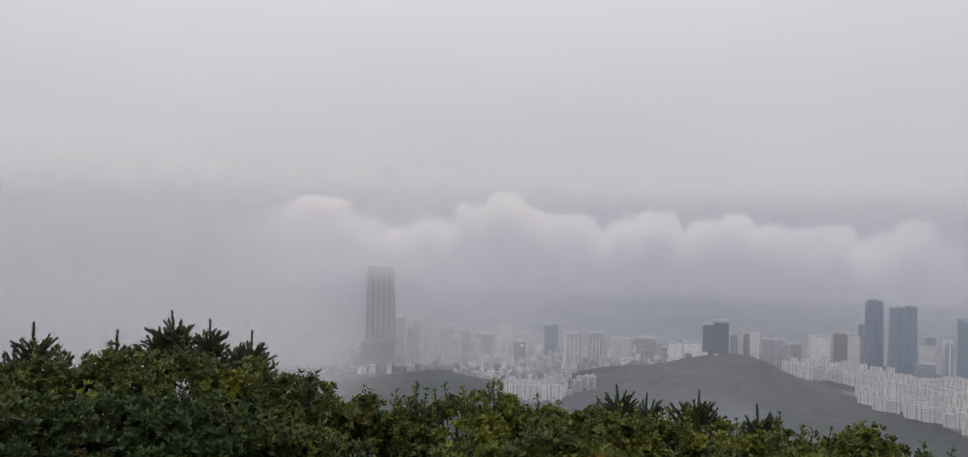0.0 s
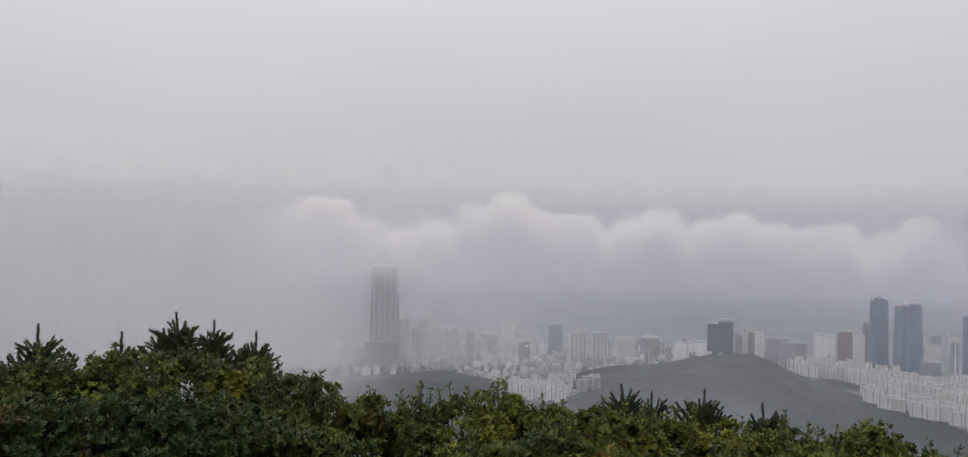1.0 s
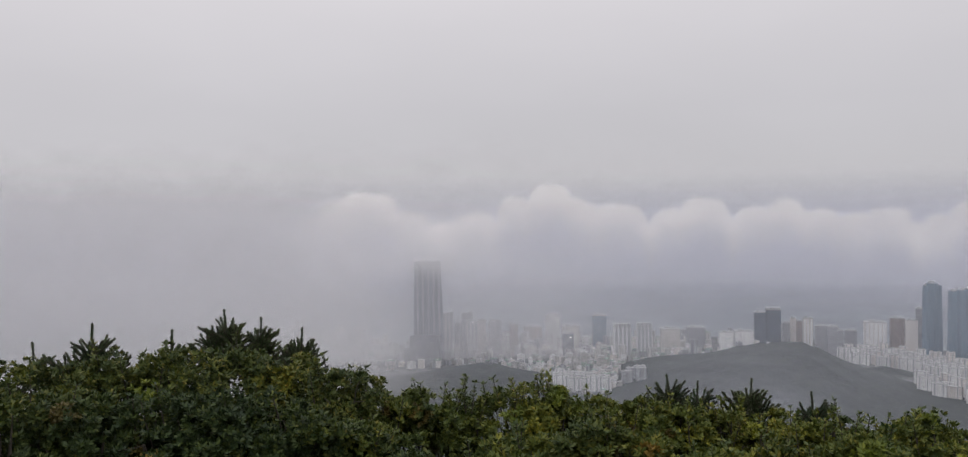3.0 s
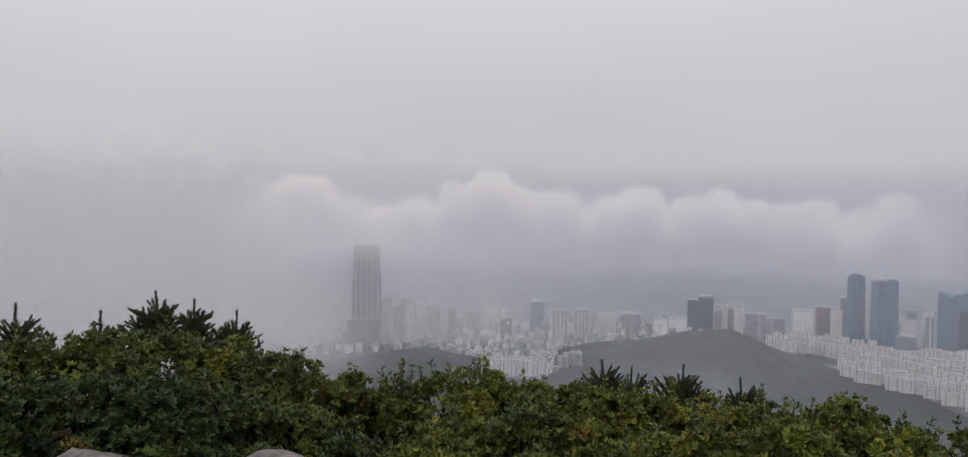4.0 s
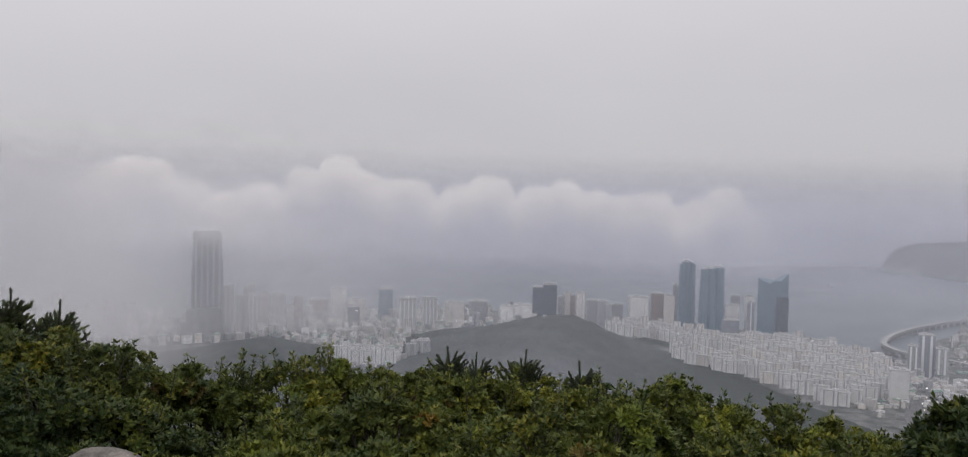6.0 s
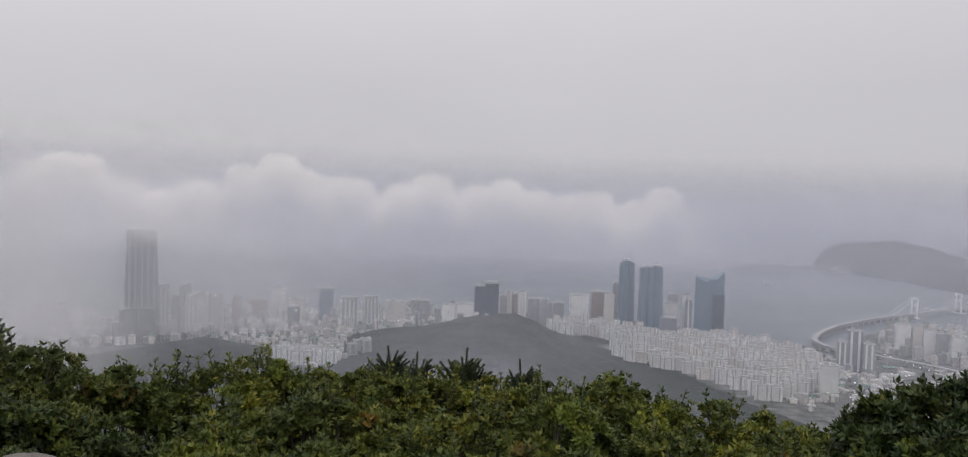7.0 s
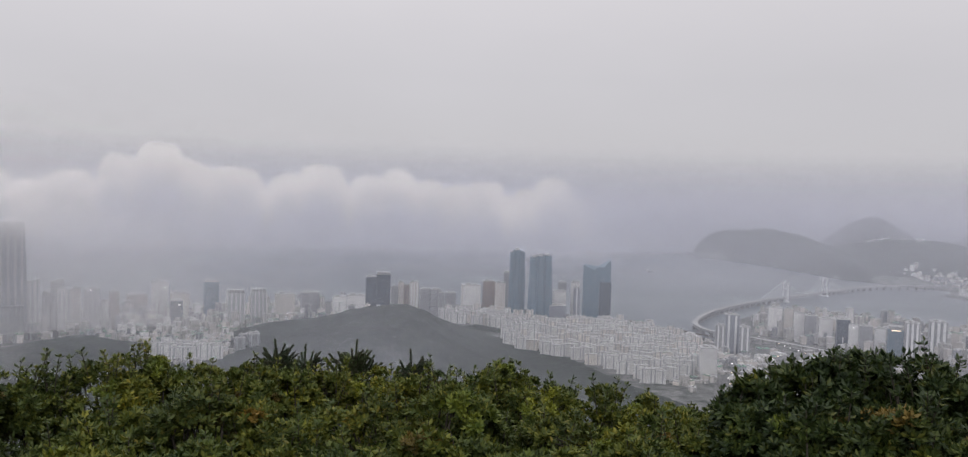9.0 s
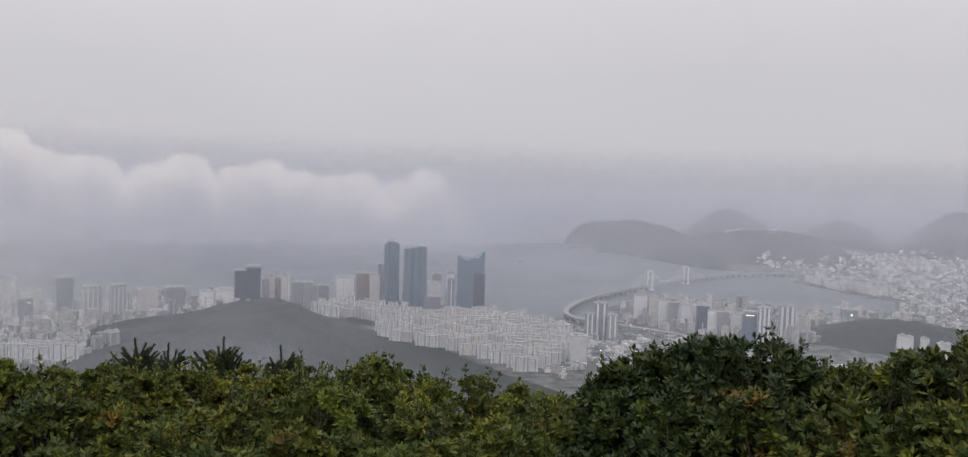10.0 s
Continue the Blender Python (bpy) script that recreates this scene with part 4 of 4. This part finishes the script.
breakwater()


def ship(x, y, long, turn, label):
    root = thing("ship", x, y, 0, turn, label, "ship")
    b = Build()
    w = long * 0.13
    b.prism([(-long / 2, -w), (long * 0.3, -w), (long / 2, 0), (long * 0.3, w), (-long / 2, w)], -1, [3, 3, 4.5, 3, 3])
    part("hull", b, DARK_STRIPE, root)
    b = Build()
    b.box(-long * 0.42, -w * 0.8, 3, -long * 0.2, w * 0.8, 9)
    b.box(-long * 0.36, -1, 9, -long * 0.33, 1, 14)
    part("bridge_house", b, PALE_STRIPE, root)


ship(2040, 3010, 46, 10, "small dark cargo ship lying at anchor")


def islets():
    b = Build()
    for x, y, r, h in ((2850, 3990, 18, 36), (2880, 4005, 13, 52), (2905, 3996, 15, 24)):
        b.prism([(x + r * math.cos(a), y + r * math.sin(a)) for a in (0, 1.1, 2.2, 3.3, 4.3, 5.3)], -5, [h * q for q in (0.5, 0.8, 1.0, 0.7, 0.9, 0.6)])
    tagged(new("sea_rocks", b.mesh("sea_rocks", [ROCK])), "bare rock stacks standing in the misty sea", "rock", kind="structure")


def lit_sign(x, y, w, h, mat):
    root = thing("lit_sign", x, y, ground_at(x, y), face_turn(x, y), "bright lit sign board on a post in the city", "sign", "lit signs in the city")
    b = Build()
    b.box(-0.4, -0.3, -2, 0.4, 0.3, 9)
    part("post", b, CONCRETE, root)
    b = Build()
    b.box(-w / 2, -0.7, 9, w / 2, 0.3, 9 + h)
    part("panel", b, mat, root)


for x, y, w, h, m in ((100, 2060, 5, 1.5, 0), (170, 2055, 9, 1.4, 0), (192, 2060, 6, 1.4, 0), (225, 2015, 2, 1.5, 0), (905, 2035, 5, 2, 0), (925, 2030, 4, 2.5, 0), (-330, 1985, 3, 2, 0), (-300, 1975, 3, 1.5, 1), (-270, 1960, 3, 2, 0),
                      (1990, 1490, 5, 1.5, 1), (1035, 1890, 5, 1.5, 0), (1120, 1350, 3, 1.2, 0), (1270, 1385, 3, 1.2, 1)):
    lit_sign(x, y, w, h, (LAMP_WHITE, LAMP_WARM)[m])


def street_lights():
    b = Build()
    g = np.random.default_rng(8)
    for pts, n in (([(905, 1060), (1050, 1280), (1290, 1400)], 12), ([(2250, 1270), (3000, 1500), (3600, 1700)], 26), ([(1360, 1400), (1405, 1600)], 8)):
        p = np.array(pts, float)
        for t in np.linspace(0, len(p) - 1.001, n):
            i = int(t)
            x, y = p[i] + (p[i + 1] - p[i]) * (t - i) + g.uniform(-4, 4, 2)
            z = ground_at(x, y)
            b.box(x - 0.15, y - 0.15, z, x + 0.15, y + 0.15, z + 7, 0)
            b.box(x - 0.7, y - 0.7, z + 7, x + 0.7, y + 0.7, z + 7.9, 1 if g.random() < 0.6 else 2)
    tagged(new("street_lights", b.mesh("street_lights", [CONCRETE, LAMP_WHITE, LAMP_WARM])), "tiny lit street lamps along the far roads", "street lamps", kind="stuff")


street_lights()


# ---- summit: rocks, oak scrub, pines ----
def leaf_arrays(base, axis, side, length, width, cup):
    """Folded oval leaves: five points and four triangles each."""
    nrm = np.cross(axis, side)
    L, W = length[:, None], width[:, None]

    def at(t, s, drop):
        return base + axis * L * t + side * W * s + nrm * (L * drop * cup[:, None])

    v = np.stack([at(0, 0, 0), at(0.58, 1.0, 0.05), at(0.58, -1.0, 0.05), at(1.0, 0, -0.2), at(0.55, 0, -0.07)], 1)
    f = np.array([(0, 1, 4), (0, 4, 2), (4, 1, 3), (2, 4, 3)])
    n = len(base)
    return v.reshape(-1, 3), (f[None] + 5 * np.arange(n)[:, None, None]).reshape(-1, 3)


def unit(v):
    return v / (np.linalg.norm(v, axis=-1, keepdims=True) + 1e-9)


def rosettes(g, tips, ways, per, length):
    """Leaves spread in a whorl round each twig tip."""
    n = len(tips) * per
    way = np.repeat(unit(ways), per, 0)
    tip = np.repeat(tips, per, 0)
    u = unit(np.cross(way, unit(g.normal(size=(len(tips), 3))).repeat(per, 0)))
    w = np.cross(way, u)
    ang = np.tile(np.arange(per) * 2.4, len(tips)) + g.uniform(-0.4, 0.4, n)
    out = u * np.cos(ang)[:, None] + w * np.sin(ang)[:, None]
    tiltv = g.uniform(0.25, 1.15, n)[:, None]
    axis = unit(out * np.cos(0.5 * tiltv) + way * np.sin(tiltv) * 0.9 + np.array([0, 0, -0.12]))
    side = unit(np.cross(axis, way + 0.25 * g.normal(size=(n, 3))))
    ln = length * g.uniform(0.6, 1.25, n)
    return leaf_arrays(tip - way * (g.uniform(0, 0.5, n) * length)[:, None], axis, side, ln, ln * g.uniform(0.2, 0.27, n), g.uniform(0.4, 1.4, n))


def oak_shrub(az, el, dist, half, height, seed, leaf=0.085, clumps=44, fresh=0.08, leaders=2, leaf_mat=None, label="dense dark green scrub oak with lobed leaves"):
    """A scrub oak: stems, and a crown of lobes that carry leafy clumps with dark hollows between them."""
    g = np.random.default_rng(seed)
    leaf = leaf * 0.46
    x, y = math.sin(radians(az)) * dist, math.cos(radians(az)) * dist
    top = EYE + math.tan(radians(el - 0.2)) * dist
    foot = ground_at(x, y)
    root = thing("oak_shrub", x, y, foot, g.uniform(0, 360), label, "shrub", "scrub oaks on the summit")
    rise = top - foot
    low = max(rise - height, 0.05)
    lobes = [(0, 0, rise - half * 0.62, half * 0.62)]
    for a in np.arange(10) * 0.66 + g.uniform(0, 1):
        q = half * g.uniform(0.35, 0.95)
        lobes.append((q * math.cos(a), q * math.sin(a), rise - half * g.uniform(0.55, 1.9), half * g.uniform(0.3, 0.52)))
    weight = np.array([w[3] for w in lobes]) ** 2
    tips, ways, young = [], [], []
    for _ in range(int(clumps * 1.3)):
        cx, cy, cz, r = lobes[g.choice(len(lobes), p=weight / weight.sum())]
        d = unit(g.normal(size=3) + np.array([0, 0, 0.45]))
        c = np.array([cx, cy, cz]) + d * r * np.array([0.92, 0.92, 0.78])
        if c[2] < low and len(tips) > 12:
            continue
        c[2] = max(c[2], 0.1)
        size = half * g.uniform(0.16, 0.32)
        n = int(15 + 50 * size)
        out = unit(g.normal(size=(n, 3)) * np.array([1, 1, 0.8]) + 0.7 * d + np.array([0, 0, 0.5]))
        tips.append(c + out * size * g.uniform(0.5, 1.05, (n, 1)))
        ways.append(out + np.array([0, 0, 0.45]))
        if g.random() < fresh:
            young.append(len(tips) - 1)
    spare = [k for k in range(len(tips)) if k not in young]
    leaf_mat = leaf_mat or LEAF
    v, f = rosettes(g, np.concatenate([tips[k] for k in spare]), np.concatenate([ways[k] for k in spare]), 11, leaf)
    part("crown", array_mesh("crown", v, f, [leaf_mat]), [leaf_mat], root)
    b = Build()
    # upright leaders with their own leaves
    lead_t, lead_w = [], []
    for _ in range(leaders * 3):
        a, q = g.uniform(0, 6.283), half * g.uniform(0.1, 0.7)
        p0 = np.array([q * math.cos(a), q * math.sin(a), rise - 0.14 - q * 0.5])
        lean = np.array([g.uniform(-0.3, 0.3), g.uniform(-0.3, 0.3), 1.0])
        ln = g.uniform(0.16, 0.3)
        b.tube([tuple(p0), tuple(p0 + lean * ln)], [0.006, 0.002], 4)
        for t in np.linspace(0.15, 1.0, 8):
            lead_t.append(p0 + lean * ln * t + g.normal(size=3) * 0.022 * (1.1 - t))
            lead_w.append(lean + g.normal(size=3) * 0.3)
    if lead_t:
        v, f = rosettes(g, np.array(lead_t), np.array(lead_w), 6, leaf)
        part("leader_foliage", array_mesh("leader_foliage", v, f, [leaf_mat]), [leaf_mat], root)
    if young:
        m = RUSTY if g.random() < 0.25 else FRESH
        v, f = rosettes(g, np.concatenate([tips[k] for k in young]), np.concatenate([ways[k] for k in young]), 9, leaf)
        part("young_foliage", array_mesh("young_foliage", v, f, [m]), [m], root, "yellow-green young leaves" if m is FRESH else "browning leaf tips")
    spots = np.concatenate(tips)
    for _ in range(3):
        a = g.uniform(0, 6.283)
        e = (half * 0.5 * math.cos(a), half * 0.5 * math.sin(a), rise - half * 0.5)
        b.tube([(0.04 * math.cos(a), 0.04 * math.sin(a), -0.1), (e[0] * 0.5, e[1] * 0.5, max(e[2] * 0.55, 0.05)), e], [0.024, 0.017, 0.006], 6)
        for _ in range(4):
            t = spots[g.integers(len(spots))]
            b.tube([(e[0] * 0.6, e[1] * 0.6, max(e[2] * 0.65, 0.06)), tuple((t + np.array(e)) / 2), tuple(t)], [0.007, 0.004, 0.002], 4)
    tagged(part("branchwork", b, BARK, root), kind="stuff")
    return root


def pine(az, el, dist, half, height, seed, arms=14, label="young black pine with upright needle shoots"):
    """A young pine: spreading arms that end in fans of short-needled, finger-like shoots."""
    g = np.random.default_rng(seed)
    x, y = math.sin(radians(az)) * dist, math.cos(radians(az)) * dist
    top = EYE + math.tan(radians(el)) * dist
    foot = ground_at(x, y)
    rise = top - foot
    root = thing("pine", x, y, foot, 0, label, "pine tree", "young pines on the summit")
    wood, bud = Build(), Build()
    wood.tube([(0, 0, -0.1), (0.02, 0.01, rise * 0.5), (0, 0, rise - 0.16)], [0.035, 0.025, 0.008], 7)
    fingers = [(np.array([0, 0, rise - 0.17]), np.array([g.uniform(-0.15, 0.15), 0, 1.0]), 0.15)]
    for k in range(arms):
        t = (k + 0.5) / arms
        a = k * 2.4 + g.uniform(-0.5, 0.5)
        out = np.array([math.cos(a), math.sin(a), 0])
        reach = half * (0.15 + 0.75 * t) * g.uniform(0.7, 1.2)
        h0 = rise - 0.14 - height * 0.8 * t
        start = np.array([0, 0, max(h0 - 0.08, 0.03)])
        end = out * reach + np.array([0, 0, h0 + reach * g.uniform(-0.1, 0.4) - 0.05])
        bend = (start + end) / 2 - np.array([0, 0, 0.03])
        wood.tube([tuple(start), tuple(bend), tuple(end)], [0.012, 0.009, 0.006], 5)
        fan = np.array([-out[1], out[0], 0])
        for spread in (-0.8, 0.0, 0.8):
            fingers.append((end - out * 0.02 * abs(spread), out * g.uniform(0.35, 0.8) + fan * (spread + g.uniform(-0.25, 0.25)) + np.array([0, 0, g.uniform(0.5, 1.0)]), g.uniform(0.07, 0.13)))
        for _ in range(9):
            q = g.uniform(0.15, 0.95)
            p = start + (end - start) * q + g.normal(size=3) * 0.03
            fingers.append((p, out * g.uniform(0.0, 0.9) + fan * g.uniform(-1.1, 1.1) + np.array([0, 0, g.uniform(0.3, 1.0)]), g.uniform(0.05, 0.11)))
    base, axis, ln = [], [], []
    for p, way, size in fingers:
        way = unit(np.asarray(way, float))
        tip = p + way * size
        wood.tube([tuple(p - way * 0.03), tuple(tip)], [0.007, 0.005], 5)
        bud.tube([tuple(tip - way * 0.012), tuple(tip + way * 0.02)], [0.007, 0.003], 5)
        n = int(250 * size / 0.12)
        q = g.uniform(-0.3, 1.0, n)
        u = unit(np.cross(way, g.normal(size=(n, 3))))
        base.append(p + way * (q * size)[:, None])
        axis.append(unit(u * g.uniform(0.45, 0.9, n)[:, None] + way * g.uniform(0.6, 1.1, n)[:, None]))
        ln.append(g.uniform(0.015, 0.028, n))
    base, axis, ln = np.concatenate(base), np.concatenate(axis), np.concatenate(ln)
    side = unit(np.cross(axis, g.normal(size=axis.shape))) * 0.003
    v = np.stack([base - side, base + side, base + axis * ln[:, None]], 1).reshape(-1, 3)
    part("needles", array_mesh("needles", v, np.arange(len(v)).reshape(-1, 3), [NEEDLE]), [NEEDLE], root)
    tagged(part("branchwork", wood, BARK, root), kind="stuff")
    tagged(part("bud", bud, BUD, root, "brown upright buds"), kind="stuff")


def boulder(az, el, dist, long, deep, high, turn, seed, label):
    g = np.random.default_rng(seed)
    x, y = math.sin(radians(az)) * dist, math.cos(radians(az)) * dist
    top = EYE + math.tan(radians(el)) * dist
    bm = bmesh.new()
    bmesh.ops.create_icosphere(bm, subdivisions=4, radius=1)
    planes = [Vector(unit(g.normal(size=3) * np.array([1, 1, 0.8]))) for _ in range(13)]
    reach = [g.uniform(0.66, 0.9) for _ in planes]
    for v in bm.verts:
        n = v.co.normalized()
        r = 1.0
        for p, d in zip(planes, reach):
            c = n.dot(p)
            if c > 0.05:
                r = min(r, d / c)
        r += 0.035 * noise.fractal(n * 2.2 + Vector((seed, 0, 0)), 1.0, 2.0, 5)
        v.co = Vector((n.x * r * long, n.y * r * deep, n.z * r * high))
    zmax = max(v.co.z for v in bm.verts)
    me = bpy.data.meshes.new("boulder")
    bm.to_mesh(me)
    bm.free()
    me.materials.append(ROCK)
    me.polygons.foreach_set("use_smooth", [True] * len(me.polygons))
    o = new("boulder", me)
    o.matrix_world = pose(x, y, top - zmax, 0, 0, turn)
    tagged(o, label, "boulder", "boulders on the summit")


boulder(-24.2, -15.7, 4.3, 0.3, 0.4, 0.42, 18, 4, "rough pinkish granite boulder with a flat top")
boulder(-13.2, -16.9, 4.3, 0.34, 0.35, 0.32, -10, 9, "rounded grey granite boulder below the scrub")

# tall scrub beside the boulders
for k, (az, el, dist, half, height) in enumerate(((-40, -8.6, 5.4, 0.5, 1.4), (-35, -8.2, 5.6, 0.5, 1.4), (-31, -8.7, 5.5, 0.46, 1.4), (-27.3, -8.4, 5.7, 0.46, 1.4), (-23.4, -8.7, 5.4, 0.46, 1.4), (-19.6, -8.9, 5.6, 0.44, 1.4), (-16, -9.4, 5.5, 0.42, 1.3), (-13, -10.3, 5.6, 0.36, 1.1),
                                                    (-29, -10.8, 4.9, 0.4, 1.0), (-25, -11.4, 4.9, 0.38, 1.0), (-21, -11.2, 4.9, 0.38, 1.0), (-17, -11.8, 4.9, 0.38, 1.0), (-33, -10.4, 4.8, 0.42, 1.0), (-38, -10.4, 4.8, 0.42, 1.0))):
    # The lower row takes the darker leaf, with the crowns' shade in its colour.
    oak_shrub(az, el, dist, half, height, 100 + k, 0.075, 68, 0.03, 1, OLIVE_LEAF if k < 8 else DARK_SHADED_LEAF, "tall scrub oak thick with small dark leaves, toned partly for shade")
# Low row: the darker leaf colour paints the shaded hollow behind the boulders.
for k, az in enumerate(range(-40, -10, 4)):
    oak_shrub(az, -13.6 - 0.5 * (k % 3), 4.78, 0.36, 0.95, 120 + k, 0.085, 46, 0.04, 0, DARK_SHADED_LEAF, "low scrub oak behind the boulders, leaf colour darkened for shade")
# the long low hedge of scrub in the middle
for k, (az, el, dist) in enumerate(((-10.6, -11.6, 6.0), (-7.6, -12.2, 6.2), (-4.6, -11.9, 6.3), (-1.8, -12.3, 6.2), (1.0, -11.7, 6.2), (4.2, -12.5, 6.3), (7.4, -12.7, 6.2), (10.5, -13.1, 6.2), (13.6, -13.0, 6.3), (16.6, -13.0, 6.2), (19.4, -12.8, 6.2), (22.4, -13.5, 6.2), (25.0, -12.6, 6.2), (28.0, -13.7, 6.3), (31.5, -13.6, 6.3), (34.8, -14.2, 6.3), (38.0, -14.9, 6.2))):
    oak_shrub(az, el, dist, 0.36, 0.85, 140 + k, 0.08, 50, 0.12, 3, None, "yellow-green scrub oak hedge with upright shoots")
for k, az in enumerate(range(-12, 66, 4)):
    oak_shrub(az + (k % 3) * 0.8, -14.2 - 0.75 * ((k * 7) % 4) - (0.9 if 28 < az < 41 else 0), 5.0 - 0.1 * (k % 3), 0.36, 0.7, 170 + k, 0.088, 48, 0.1, 2, DARK_SHADED_LEAF if 40 < az < 56 else OLIVE_LEAF if k % 3 == 1 else None, "low scrub oak with broad leaves")
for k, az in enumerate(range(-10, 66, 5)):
    oak_shrub(az, -17.4 - 0.4 * ((k * 5) % 3), 4.4, 0.34, 0.6, 200 + k, 0.095, 42, 0.1, 1, DARK_SHADED_LEAF if 38 < az < 50 else None, "low scrub oak with broad leaves")
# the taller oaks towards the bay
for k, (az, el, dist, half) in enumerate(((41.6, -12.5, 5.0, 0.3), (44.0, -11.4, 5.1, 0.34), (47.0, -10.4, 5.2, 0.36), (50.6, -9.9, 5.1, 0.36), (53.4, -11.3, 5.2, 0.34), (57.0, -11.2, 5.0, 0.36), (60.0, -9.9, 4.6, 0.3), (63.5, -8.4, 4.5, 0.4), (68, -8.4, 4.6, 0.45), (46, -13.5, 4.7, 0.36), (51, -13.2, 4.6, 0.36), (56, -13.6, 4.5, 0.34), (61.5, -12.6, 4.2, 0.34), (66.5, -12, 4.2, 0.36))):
    oak_shrub(az, el, dist, half, 1.1, 230 + k, 0.1, 60, 0.03 if k < 6 else 0.12, 3, DARK_SHADED_LEAF if k < 5 or k in (9, 10) else OLIVE_LEAF if k < 9 else None, "taller green oak with large glossy leaves")
for k, (az, el, dist, half, height, n) in enumerate(((-28.2, -6.5, 6.4, 0.3, 0.34, 12), (-31.4, -7.4, 6.5, 0.22, 0.34, 7), (-23.6, -7.2, 6.4, 0.22, 0.3, 7), (-20.2, -6.1, 6.6, 0.4, 0.42, 26), (-18.0, -6.7, 6.7, 0.36, 0.4, 20), (-15.4, -7.5, 6.6, 0.26, 0.36, 13),
                                                       (9.4, -10.9, 6.9, 0.42, 0.42, 26), (11.2, -11.3, 6.9, 0.3, 0.4, 14), (14.6, -11.0, 6.9, 0.36, 0.42, 22), (18.4, -11.6, 6.9, 0.28, 0.42, 15))):
    pine(az, el, dist, half, height, 300 + k, n)
